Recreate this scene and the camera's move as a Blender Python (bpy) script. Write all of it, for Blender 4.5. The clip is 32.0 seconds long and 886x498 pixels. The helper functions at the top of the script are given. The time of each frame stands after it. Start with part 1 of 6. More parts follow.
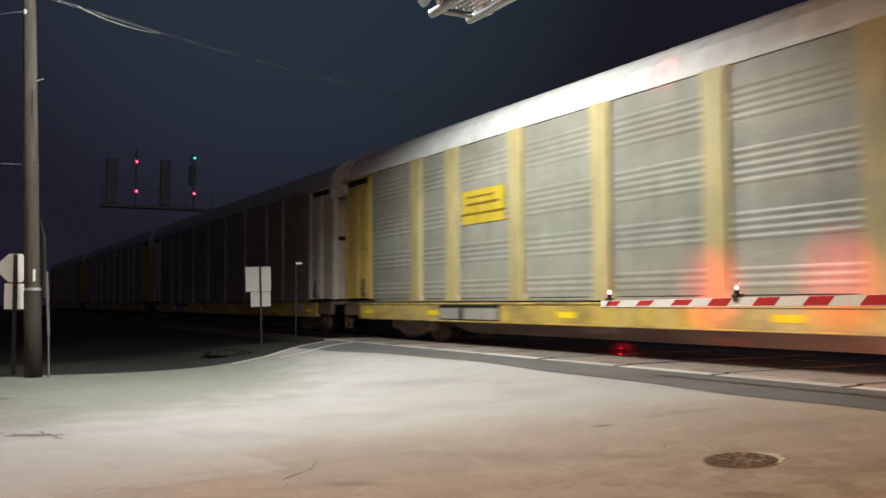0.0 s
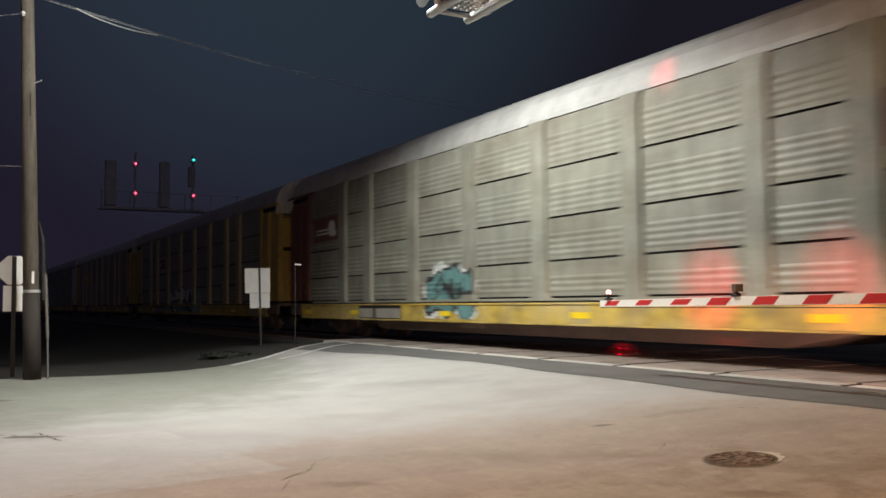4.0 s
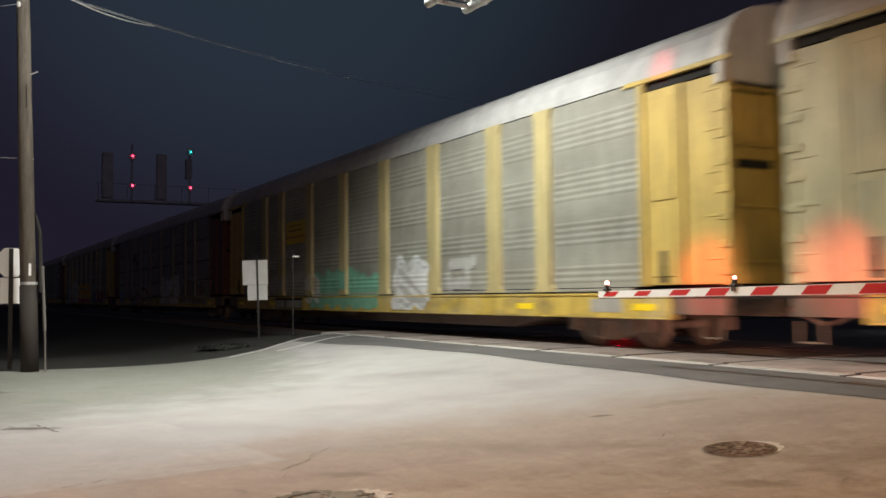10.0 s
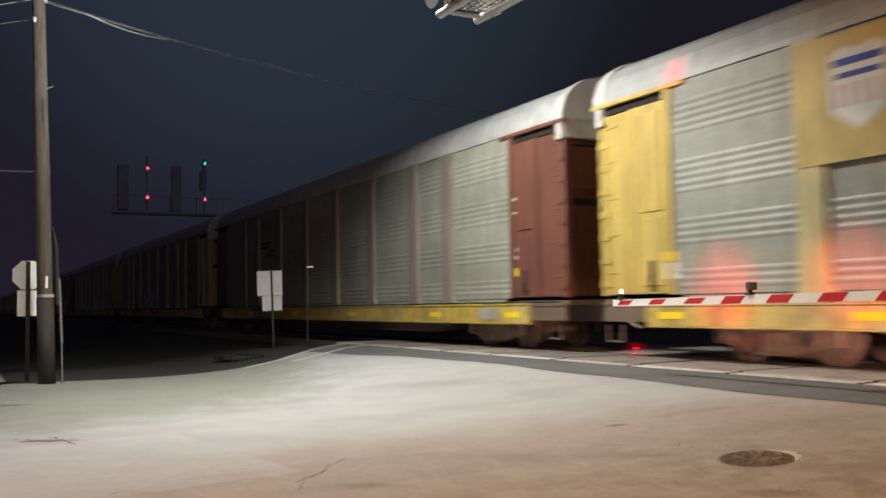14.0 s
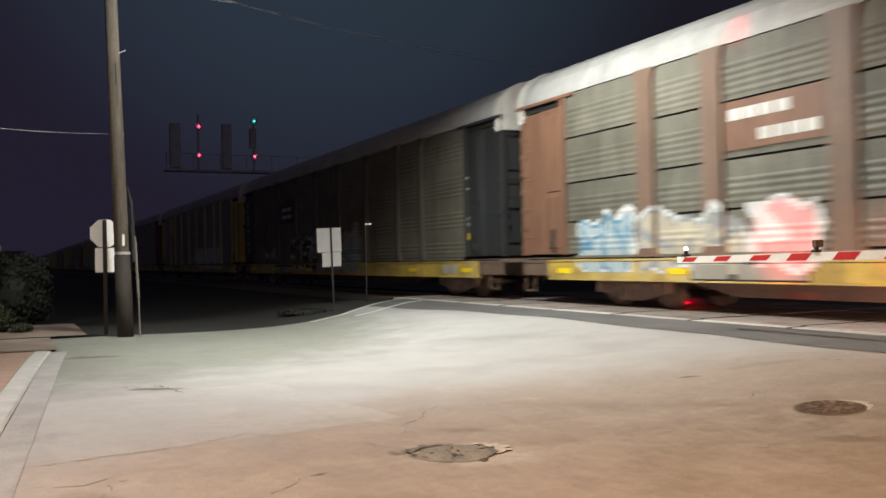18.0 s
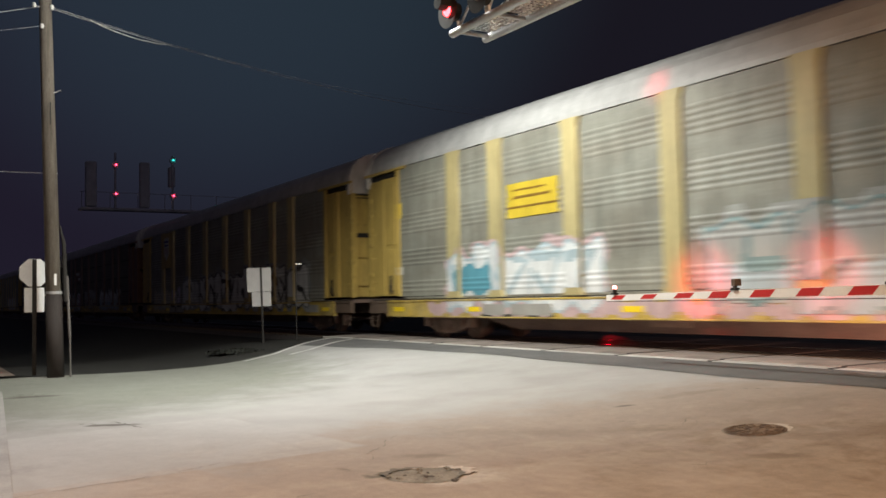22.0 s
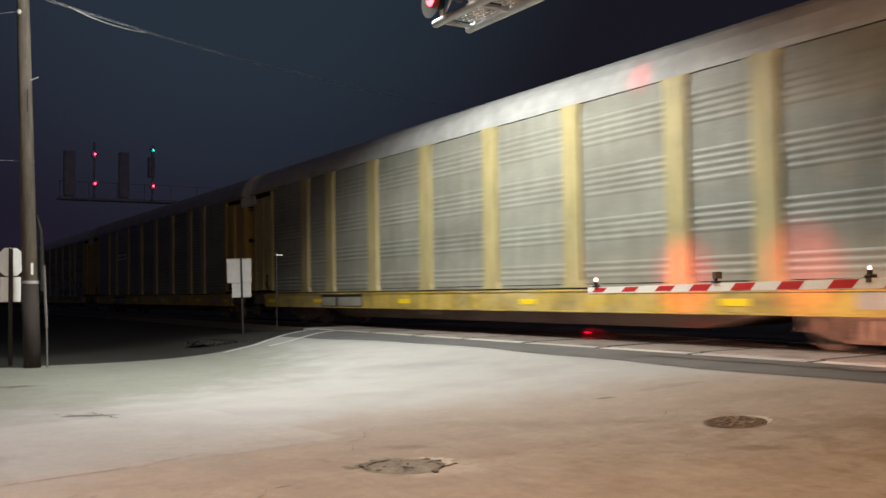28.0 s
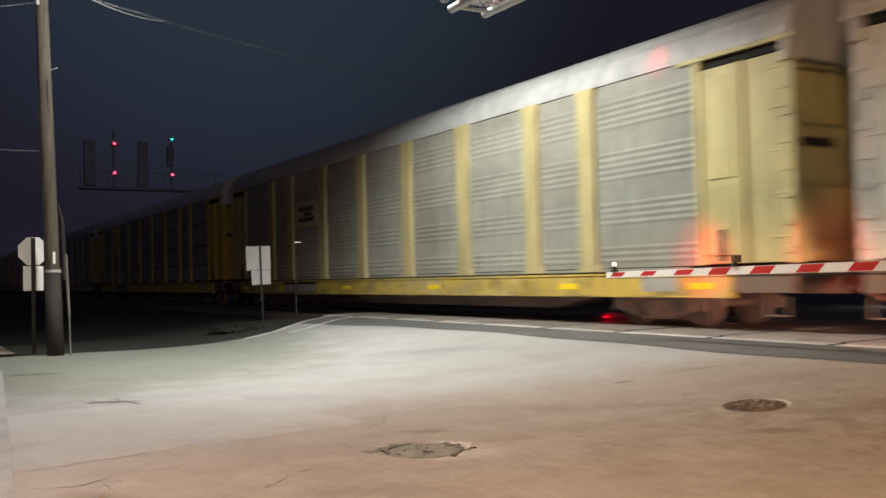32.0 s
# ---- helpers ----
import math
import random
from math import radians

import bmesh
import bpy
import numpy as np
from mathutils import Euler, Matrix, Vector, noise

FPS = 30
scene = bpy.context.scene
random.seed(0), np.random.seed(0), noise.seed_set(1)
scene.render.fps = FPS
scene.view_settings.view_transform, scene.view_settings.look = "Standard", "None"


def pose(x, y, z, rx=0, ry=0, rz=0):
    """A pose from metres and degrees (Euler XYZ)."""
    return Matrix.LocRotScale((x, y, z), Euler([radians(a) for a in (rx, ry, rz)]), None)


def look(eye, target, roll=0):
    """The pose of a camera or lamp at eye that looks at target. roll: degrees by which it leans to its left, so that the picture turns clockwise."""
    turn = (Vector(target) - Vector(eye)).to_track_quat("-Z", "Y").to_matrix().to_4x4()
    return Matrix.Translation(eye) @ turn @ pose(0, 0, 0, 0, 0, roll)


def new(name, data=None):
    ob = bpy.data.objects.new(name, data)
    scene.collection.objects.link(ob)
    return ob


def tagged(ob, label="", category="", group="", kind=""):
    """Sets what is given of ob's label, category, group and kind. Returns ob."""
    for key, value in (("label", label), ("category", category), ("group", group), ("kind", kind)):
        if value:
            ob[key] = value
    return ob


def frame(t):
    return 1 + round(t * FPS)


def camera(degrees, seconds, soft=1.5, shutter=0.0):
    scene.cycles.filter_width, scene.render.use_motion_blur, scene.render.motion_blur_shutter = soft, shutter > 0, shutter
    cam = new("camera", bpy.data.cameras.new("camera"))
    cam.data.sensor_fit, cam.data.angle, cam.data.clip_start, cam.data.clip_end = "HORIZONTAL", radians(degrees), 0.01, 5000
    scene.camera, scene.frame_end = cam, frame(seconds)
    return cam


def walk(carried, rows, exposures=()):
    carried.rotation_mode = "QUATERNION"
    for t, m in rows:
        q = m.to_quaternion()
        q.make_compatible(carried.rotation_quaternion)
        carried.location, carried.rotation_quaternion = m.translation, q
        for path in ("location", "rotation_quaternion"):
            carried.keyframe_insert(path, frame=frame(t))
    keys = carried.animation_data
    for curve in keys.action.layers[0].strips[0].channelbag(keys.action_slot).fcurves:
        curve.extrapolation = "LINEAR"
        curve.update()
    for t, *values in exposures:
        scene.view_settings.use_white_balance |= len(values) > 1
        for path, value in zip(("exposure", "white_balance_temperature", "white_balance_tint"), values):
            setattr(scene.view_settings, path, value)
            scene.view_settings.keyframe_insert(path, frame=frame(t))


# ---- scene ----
# A freight train of enclosed car carriers crosses a road at night.
# The track runs along x, the train goes towards -x; the road goes along y.
cam = camera(52.0, 32.0, soft=1.6, shutter=0.5)
PATH = [
    (0, (0.616, 0.255, 1.392), (-1.132, 1.219, 1.507), -0.3),
    (0.5, (0.606, 0.254, 1.39), (-1.138, 1.226, 1.509), -0.3),
    (1, (0.603, 0.252, 1.384), (-1.137, 1.231, 1.499), -0.3),
    (1.5, (0.592, 0.27, 1.381), (-1.144, 1.256, 1.493), -0.2),
    (2, (0.587, 0.271, 1.388), (-1.146, 1.263, 1.494), -0.4),
    (2.5, (0.593, 0.266, 1.382), (-1.145, 1.249, 1.49), -0.4),
    (4.5, (0.612, 0.271, 1.379), (-1.136, 1.234, 1.498), -0.5),
    (5, (0.614, 0.251, 1.378), (-1.134, 1.216, 1.498), -0.4),
    (5.5, (0.59, 0.278, 1.371), (-1.155, 1.249, 1.488), -0.4),
    (6, (0.589, 0.286, 1.382), (-1.153, 1.262, 1.498), -0.5),
    (6.5, (0.592, 0.275, 1.393), (-1.149, 1.254, 1.505), -0.6),
    (7, (0.599, 0.269, 1.368), (-1.145, 1.242, 1.483), -0.4),
    (7.5, (0.585, 0.283, 1.375), (-1.162, 1.251, 1.483), -0.6),
    (8, (0.586, 0.27, 1.38), (-1.162, 1.235, 1.483), -0.7),
    (8.5, (0.581, 0.268, 1.368), (-1.167, 1.235, 1.468), -0.5),
    (9, (0.583, 0.285, 1.383), (-1.164, 1.255, 1.479), -0.6),
    (9.5, (0.588, 0.273, 1.382), (-1.156, 1.247, 1.481), -0.5),
    (10, (0.576, 0.277, 1.361), (-1.17, 1.247, 1.462), -0.6),
    (10.5, (0.604, 0.261, 1.375), (-1.147, 1.223, 1.48), -0.8),
    (11, (0.598, 0.267, 1.378), (-1.152, 1.23, 1.489), -1.0),
    (11.5, (0.611, 0.262, 1.379), (-1.136, 1.228, 1.497), -1.0),
    (12, (0.6, 0.277, 1.392), (-1.145, 1.246, 1.513), -1.2),
    (12.5, (0.607, 0.273, 1.392), (-1.145, 1.229, 1.516), -1.3),
    (13, (0.596, 0.278, 1.39), (-1.162, 1.225, 1.514), -1.2),
    (13.5, (0.592, 0.272, 1.378), (-1.165, 1.218, 1.502), -1.1),
    (14, (0.592, 0.271, 1.374), (-1.167, 1.214, 1.495), -1.0),
    (14.5, (0.657, 0.24, 1.362), (-1.115, 1.157, 1.488), -0.7),
    (16.5, (0.731, 0.038, 1.415), (-1.128, 0.77, 1.486), 1.1),
    (17, (0.829, -0.068, 1.434), (-1.037, 0.651, 1.458), 1.1),
    (17.5, (0.804, -0.125, 1.419), (-1.032, 0.667, 1.444), 0.5),
    (18, (0.837, -0.359, 1.419), (-0.966, 0.506, 1.442), -1.1),
    (18.5, (0.723, -0.545, 1.393), (-1.077, 0.325, 1.44), -2.1),
    (19, (0.67, -0.712, 1.392), (-1.124, 0.171, 1.424), -3.9),
    (19.5, (0.759, -0.839, 1.352), (-1.021, 0.072, 1.344), -4.6),
    (20, (0.918, -0.944, 1.384), (-0.861, -0.031, 1.367), -3.7),
    (20.5, (1.054, -0.941, 1.385), (-0.725, -0.027, 1.411), -1.9),
    (21, (1.12, -0.914, 1.387), (-0.635, 0.042, 1.472), -1.2),
    (21.5, (1.15, -0.967, 1.402), (-0.567, 0.052, 1.511), -1.3),
    (22, (1.174, -1.029, 1.396), (-0.536, 0.002, 1.504), -1.2),
    (22.5, (1.147, -1.03, 1.388), (-0.581, -0.027, 1.48), -1.0),
    (23, (1.167, -1.026, 1.394), (-0.583, -0.062, 1.479), -1.1),
    (23.5, (1.17, -1.022, 1.392), (-0.588, -0.072, 1.475), -1.1),
    (24, (1.167, -1.031, 1.388), (-0.587, -0.073, 1.473), -1.2),
    (24.5, (1.238, -1.059, 1.398), (-0.506, -0.085, 1.488), -1.1),
    (25, (1.292, -1.075, 1.391), (-0.441, -0.082, 1.488), -1.0),
    (25.5, (1.299, -1.08, 1.395), (-0.415, -0.054, 1.488), -1.2),
    (26, (1.158, -1.009, 1.384), (-0.515, 0.082, 1.495), -0.8),
    (26.5, (1.15, -0.997, 1.382), (-0.507, 0.117, 1.493), -0.8),
    (28.5, (1.116, -0.998, 1.374), (-0.583, 0.054, 1.458), -0.8),
    (29, (1.137, -1.014, 1.374), (-0.565, 0.034, 1.455), -0.7),
    (29.5, (1.145, -1.004, 1.375), (-0.557, 0.044, 1.455), -0.6),
    (30, (1.139, -0.998, 1.379), (-0.559, 0.056, 1.458), -0.8),
    (30.5, (1.142, -1.0, 1.375), (-0.559, 0.048, 1.452), -1.1),
    (31, (1.135, -1.008, 1.371), (-0.575, 0.026, 1.444), -1.1),
    (31.5, (1.13, -0.995, 1.372), (-0.585, 0.033, 1.437), -1.3),
    (32, (1.142, -1.005, 1.367), (-0.57, 0.027, 1.429), -1.3),
]
walk(cam, [(t, look(eye, target, roll)) for t, eye, target, roll in PATH], exposures=[(0, 0.0), (14.5, 0.0), (16.5, 0.22), (18, 0.2), (19.2, 0.24), (20.3, 0.0), (32, 0.0)])

# ---- light: night sky, one cool street light, a warm one behind, added fill lights, red crossing lamps ----
world = bpy.data.worlds.new("night")
scene.world = world
world.use_nodes = True
wn, wl = world.node_tree.nodes, world.node_tree.links
w_co, w_sep, w_ramp = wn.new("ShaderNodeTexCoord"), wn.new("ShaderNodeSeparateXYZ"), wn.new("ShaderNodeValToRGB")
wl.new(w_co.outputs["Generated"], w_sep.inputs[0])
# purple-black towards the railway; brighter behind, an unseen glow added to fill the shadows
w_side = wn.new("ShaderNodeMapRange")
w_side.inputs["From Min"].default_value, w_side.inputs["From Max"].default_value = -1.0, 1.0
wl.new(w_sep.outputs["X"], w_side.inputs["Value"])
wl.new(w_side.outputs[0], w_ramp.inputs[0])
for n, (place, tone) in enumerate(((0.0, (0.0135, 0.0110, 0.0220)), (0.12, (0.0095, 0.0085, 0.0140)), (0.5, (0.009, 0.0085, 0.0125)), (0.82, (0.026, 0.0245, 0.034)), (1.0, (0.095, 0.089, 0.118)))):
    step = w_ramp.color_ramp.elements[n] if n < 2 else w_ramp.color_ramp.elements.new(place)
    step.position, step.color = place, (*tone, 1)
# a wide, soft teal glow, painted into the sky for lens haze round a lamp
w_dot, w_glow, w_mul, w_add = wn.new("ShaderNodeVectorMath"), wn.new("ShaderNodeMapRange"), wn.new("ShaderNodeVectorMath"), wn.new("ShaderNodeVectorMath")
w_dot.operation, w_dot.inputs[1].default_value = "DOT_PRODUCT", (-0.857, 0.299, 0.419)
wl.new(w_co.outputs["Generated"], w_dot.inputs[0])
w_glow.interpolation_type = "SMOOTHSTEP"
w_glow.inputs["From Min"].default_value, w_glow.inputs["From Max"].default_value = 0.915, 1.0
wl.new(w_dot.outputs["Value"], w_glow.inputs["Value"])
w_mul.operation, w_mul.inputs[0].default_value = "SCALE", (0.009, 0.022, 0.028)
wl.new(w_glow.outputs[0], w_mul.inputs["Scale"])
wl.new(w_ramp.outputs[0], w_add.inputs[0])
wl.new(w_mul.outputs[0], w_add.inputs[1])
wl.new(w_add.outputs[0], wn["Background"].inputs["Color"])
wn["Background"].inputs["Strength"].default_value = 1.0


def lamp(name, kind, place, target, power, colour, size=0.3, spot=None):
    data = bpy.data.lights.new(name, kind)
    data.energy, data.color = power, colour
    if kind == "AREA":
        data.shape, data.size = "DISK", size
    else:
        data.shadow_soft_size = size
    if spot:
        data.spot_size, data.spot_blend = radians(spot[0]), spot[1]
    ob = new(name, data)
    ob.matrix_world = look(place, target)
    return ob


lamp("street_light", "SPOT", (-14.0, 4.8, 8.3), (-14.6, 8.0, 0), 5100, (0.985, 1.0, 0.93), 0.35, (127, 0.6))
# three unseen fills, added to brighten the pole, the house and the near road
lamp("pole_fill_light", "SPOT", (-14.1, 4.7, 8.3), (-22.5, -1.1, 4.2), 1900, (1.0, 0.99, 0.9), 0.35, (82, 0.6))
lamp("house_fill_light", "SPOT", (-15.6, -4.8, 8.6), (-23.0, -3.2, 2.2), 1700, (1.0, 0.98, 0.88), 0.35, (68, 0.5))
lamp("near_road_fill_light", "SPOT", (-7.8, -4.2, 9.0), (-6.9, -1.5, 0), 3200, (0.985, 0.99, 1.0), 0.35, (84, 0.8))
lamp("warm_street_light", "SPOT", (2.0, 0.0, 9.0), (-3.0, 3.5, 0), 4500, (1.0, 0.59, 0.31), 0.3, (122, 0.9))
# unseen low reddish lamp, added to brighten the trucks and underframe
lamp("truck_fill_light", "SPOT", (-2.6, 9.3, 0.8), (-8.2, 11.6, 0.4), 1800, (1.0, 0.5, 0.36), 0.15, (40, 1.0))
for x, y, z, power, cone in ((-9.9, 9.05, 1.5, 330, 46), (-7.45, 8.868, 1.583, 300, 44), (-5.2, 9.05, 1.5, 40, 46)):
    lamp("gate_light", "SPOT", (x, y, z), (x - 0.25, y + 2.05, z + 0.05), power, (1.0, 0.0, 0.012), 0.12 if y > 9 else 0.02, (cone, 1.0))
# unseen narrow lamp, added to put a red glint on the far rail
lamp("rail_glint_light", "SPOT", (-21.4, 18.7, 0.8), (-15.1, 13.47, 0.33), 260, (1.0, 0.0, 0.01), 0.05, (6, 1.0))
lamp("flasher_light", "SPOT", (-10.0, 7.1, 5.65), (-11.2, 11.3, 5.3), 1200, (1.0, 0.0, 0.03), 0.15, (10, 1.0))

# ---- small helpers for meshes and materials ----
def finish(name, bm, material, parent=None, smooth=False):
    me = bpy.data.meshes.new(name)
    bm.normal_update()
    bm.to_mesh(me)
    bm.free()
    for m in material if isinstance(material, (list, tuple)) else [material]:
        me.materials.append(m)
    if smooth:
        me.shade_smooth()
    ob = new(name, me)
    if parent:
        ob.parent = parent
    return ob


def part(name, bm, material, parent, label="", smooth=False):
    ob = finish(name, bm, material, parent, smooth)
    if label:
        ob["label"] = label
    return ob


def shared(name, mesh_ob, parent, m, material=None):
    """One more object on the mesh of another."""
    ob = new(name, mesh_ob.data if material is None else mesh_ob)
    ob.parent = parent
    ob.matrix_basis = m
    return ob


def thing(name, label, category, place=(0, 0, 0), group="", kind=""):
    ob = new(name)
    ob.empty_display_size = 0.2
    ob.location = place
    return tagged(ob, label, category, group, kind)


def box(bm, x0, x1, y0, y1, z0, z1, bevel=0.0, mat=0):
    made = bmesh.ops.create_cube(bm, size=1)["verts"]
    bmesh.ops.transform(bm, verts=made, matrix=Matrix.LocRotScale(((x0 + x1) / 2, (y0 + y1) / 2, (z0 + z1) / 2), None, (x1 - x0, y1 - y0, z1 - z0)))
    faces = {f for v in made for f in v.link_faces}
    for f in faces:
        f.material_index = mat
    if bevel:
        edges = list({e for f in faces for e in f.edges})
        bmesh.ops.bevel(bm, geom=edges, offset=bevel, segments=1, affect="EDGES", profile=0.5)
    return bm


def boxes(*rows, bevel=0.0):
    bm = bmesh.new()
    for r in rows:
        box(bm, *r, bevel=bevel)
    return bm


def rod(bm, a, b, r0, r1=None, n=10, mat=0):
    a, b = Vector(a), Vector(b)
    made = bmesh.ops.create_cone(bm, cap_ends=True, segments=n, radius1=r0, radius2=r0 if r1 is None else r1, depth=(b - a).length)["verts"]
    turn = (b - a).to_track_quat("Z", "Y").to_matrix().to_4x4()
    bmesh.ops.transform(bm, verts=made, matrix=Matrix.Translation((a + b) / 2) @ turn)
    for f in {f for v in made for f in v.link_faces}:
        f.material_index = mat
    return bm


def rods(*rows, n=10):
    bm = bmesh.new()
    for r in rows:
        rod(bm, *r, n=n)
    return bm


def extrude(profile, x0, x1, closed=True, caps=True):
    """A profile of (y, z) drawn out along x."""
    bm = bmesh.new()
    a = [bm.verts.new((x0, y, z)) for y, z in profile]
    b = [bm.verts.new((x1, y, z)) for y, z in profile]
    n = len(profile)
    for i in range(n if closed else n - 1):
        j = (i + 1) % n
        bm.faces.new((a[i], a[j], b[j], b[i]))
    if closed and caps:
        bm.faces.new(a[::-1])
        bm.faces.new(b)
    bmesh.ops.recalc_face_normals(bm, faces=bm.faces)
    return bm


def outline(points, z0, z1):
    """A flat shape of (x, y) drawn out in z."""
    bm = bmesh.new()
    f = bm.faces.new([bm.verts.new((x, y, z0)) for x, y in points])
    up = bmesh.ops.extrude_face_region(bm, geom=[f])["geom"]
    bmesh.ops.translate(bm, verts=[g for g in up if isinstance(g, bmesh.types.BMVert)], vec=(0, 0, z1 - z0))
    bmesh.ops.recalc_face_normals(bm, faces=bm.faces)
    return bm


def material(name, base, rough=0.7, metal=0.0, tint=0.25, scale=3.0, fine=40.0, bump=0.15, dirt=None, dirt_amount=0.5, dirt_scale=0.8, stretch=(1, 1, 1), random_tint=0.0, glow=None, stain=None, streak=0.0):
    """Base colour with grain and larger stains, and a little relief."""
    m = bpy.data.materials.new(name)
    m.use_nodes = True
    n, l = m.node_tree.nodes, m.node_tree.links
    p = n["Principled BSDF"]
    co, mp = n.new("ShaderNodeTexCoord"), n.new("ShaderNodeMapping")
    where = co.outputs["Object"]
    if streak:  # alike parts share a mesh, so each is shifted within the pattern
        info, far_off, shift = n.new("ShaderNodeObjectInfo"), n.new("ShaderNodeVectorMath"), n.new("ShaderNodeVectorMath")
        far_off.operation, far_off.inputs[0].default_value = "SCALE", (61.0, 17.0, 29.0)
        l.new(info.outputs["Random"], far_off.inputs["Scale"])
        l.new(where, shift.inputs[0])
        l.new(far_off.outputs[0], shift.inputs[1])
        where = shift.outputs[0]
    l.new(where, mp.inputs[0])
    mp.inputs["Scale"].default_value = stretch
    big, small = n.new("ShaderNodeTexNoise"), n.new("ShaderNodeTexNoise")
    for tex, s in ((big, scale), (small, fine)):
        l.new(mp.outputs[0], tex.inputs["Vector"])
        tex.inputs["Scale"].default_value, tex.inputs["Detail"].default_value = s, 4
    add = n.new("ShaderNodeMath")
    add.operation = "ADD"
    l.new(big.outputs["Fac"], add.inputs[0])
    l.new(small.outputs["Fac"], add.inputs[1])
    rng = n.new("ShaderNodeMapRange")
    rng.inputs["From Min"].default_value, rng.inputs["From Max"].default_value = 0.7, 1.3
    rng.inputs["To Min"].default_value, rng.inputs["To Max"].default_value = 1 - tint, 1 + tint
    l.new(add.outputs[0], rng.inputs["Value"])
    mul = n.new("ShaderNodeVectorMath")
    mul.operation = "SCALE"
    mul.inputs[0].default_value = base[:3]
    l.new(rng.outputs[0], mul.inputs["Scale"])
    colour = mul.outputs[0]
    if random_tint:
        info, r2, m2 = n.new("ShaderNodeObjectInfo"), n.new("ShaderNodeMapRange"), n.new("ShaderNodeVectorMath")
        r2.inputs["To Min"].default_value, r2.inputs["To Max"].default_value = 1 - random_tint, 1 + random_tint
        l.new(info.outputs["Random"], r2.inputs["Value"])
        m2.operation = "SCALE"
        l.new(colour, m2.inputs[0])
        l.new(r2.outputs[0], m2.inputs["Scale"])
        colour = m2.outputs[0]
    if dirt:
        d, dr, mix = n.new("ShaderNodeTexNoise"), n.new("ShaderNodeMapRange"), n.new("ShaderNodeMix")
        l.new(mp.outputs[0], d.inputs["Vector"])
        d.inputs["Scale"].default_value, d.inputs["Detail"].default_value, d.inputs["Roughness"].default_value = dirt_scale, 6, 0.65
        dr.inputs["From Min"].default_value, dr.inputs["From Max"].default_value = 0.45, 0.75
        dr.inputs["To Max"].default_value = dirt_amount
        l.new(d.outputs["Fac"], dr.inputs["Value"])
        mix.data_type = "RGBA"
        l.new(dr.outputs[0], mix.inputs["Factor"])
        l.new(colour, mix.inputs["A"])
        mix.inputs["B"].default_value = (*dirt[:3], 1)
        colour = mix.outputs["Result"]
    if streak:  # rain streaks and grime running down
        sm, d, dr, m3 = n.new("ShaderNodeMapping"), n.new("ShaderNodeTexNoise"), n.new("ShaderNodeMapRange"), n.new("ShaderNodeVectorMath")
        sm.inputs["Scale"].default_value = (3.2, 3.2, 0.45)
        l.new(where, sm.inputs[0])
        l.new(sm.outputs[0], d.inputs["Vector"])
        d.inputs["Scale"].default_value, d.inputs["Detail"].default_value, d.inputs["Roughness"].default_value, d.inputs["Distortion"].default_value = 1.6, 6, 0.7, 0.4
        dr.inputs["From Min"].default_value, dr.inputs["From Max"].default_value = 0.35, 0.68
        dr.inputs["To Min"].default_value, dr.inputs["To Max"].default_value = 1 + 0.35 * streak, 1 - streak
        l.new(d.outputs["Fac"], dr.inputs["Value"])
        m3.operation = "SCALE"
        l.new(colour, m3.inputs[0])
        l.new(dr.outputs[0], m3.inputs["Scale"])
        colour = m3.outputs[0]
    if stain:
        d, dr, mix = n.new("ShaderNodeTexNoise"), n.new("ShaderNodeMapRange"), n.new("ShaderNodeMix")
        l.new(co.outputs["Object"], d.inputs["Vector"])
        d.inputs["Scale"].default_value, d.inputs["Detail"].default_value, d.inputs["Roughness"].default_value = stain[2], 8, 0.6
        d.inputs["Distortion"].default_value = 0.6
        dr.inputs["From Min"].default_value, dr.inputs["From Max"].default_value = 0.5, 0.66
        dr.inputs["To Max"].default_value = stain[1]
        l.new(d.outputs["Fac"], dr.inputs["Value"])
        mix.data_type = "RGBA"
        l.new(dr.outputs[0], mix.inputs["Factor"])
        l.new(colour, mix.inputs["A"])
        mix.inputs["B"].default_value = (*stain[0], 1)
        colour = mix.outputs["Result"]
    l.new(colour, p.inputs["Base Color"])
    p.inputs["Roughness"].default_value, p.inputs["Metallic"].default_value = rough, metal
    if bump:
        b = n.new("ShaderNodeBump")
        b.inputs["Strength"].default_value, b.inputs["Distance"].default_value = bump, 0.02
        l.new(small.outputs["Fac"], b.inputs["Height"])
        l.new(b.outputs[0], p.inputs["Normal"])
    if glow:
        p.inputs["Emission Color"].default_value, p.inputs["Emission Strength"].default_value = (*glow[:3], 1), glow[3]
    return m


M_ROAD = material("worn_concrete", (0.36, 0.356, 0.348), 0.85, tint=0.09, scale=1.3, fine=60, bump=0.25, dirt=(0.26, 0.25, 0.235), dirt_amount=0.4, dirt_scale=0.35, stain=((0.27, 0.255, 0.235), 0.35, 0.9))
M_ASPHALT = material("dark_asphalt", (0.105, 0.105, 0.105), 0.85, tint=0.22, scale=1.5, fine=90, bump=0.35, dirt=(0.16, 0.155, 0.15), dirt_amount=0.5)
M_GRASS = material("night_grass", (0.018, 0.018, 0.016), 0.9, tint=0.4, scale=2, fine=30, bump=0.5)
M_BALLAST = material("ballast", (0.12, 0.11, 0.105), 0.9, tint=0.45, scale=6, fine=22, bump=0.8)
M_LINE = material("white_road_paint", (0.62, 0.62, 0.6), 0.7, tint=0.15, dirt=(0.3, 0.29, 0.28), dirt_amount=0.8, dirt_scale=3)
M_KERB = material("painted_kerb", (0.46, 0.46, 0.44), 0.75, tint=0.12, dirt=(0.3, 0.29, 0.27), dirt_amount=0.5, dirt_scale=2)
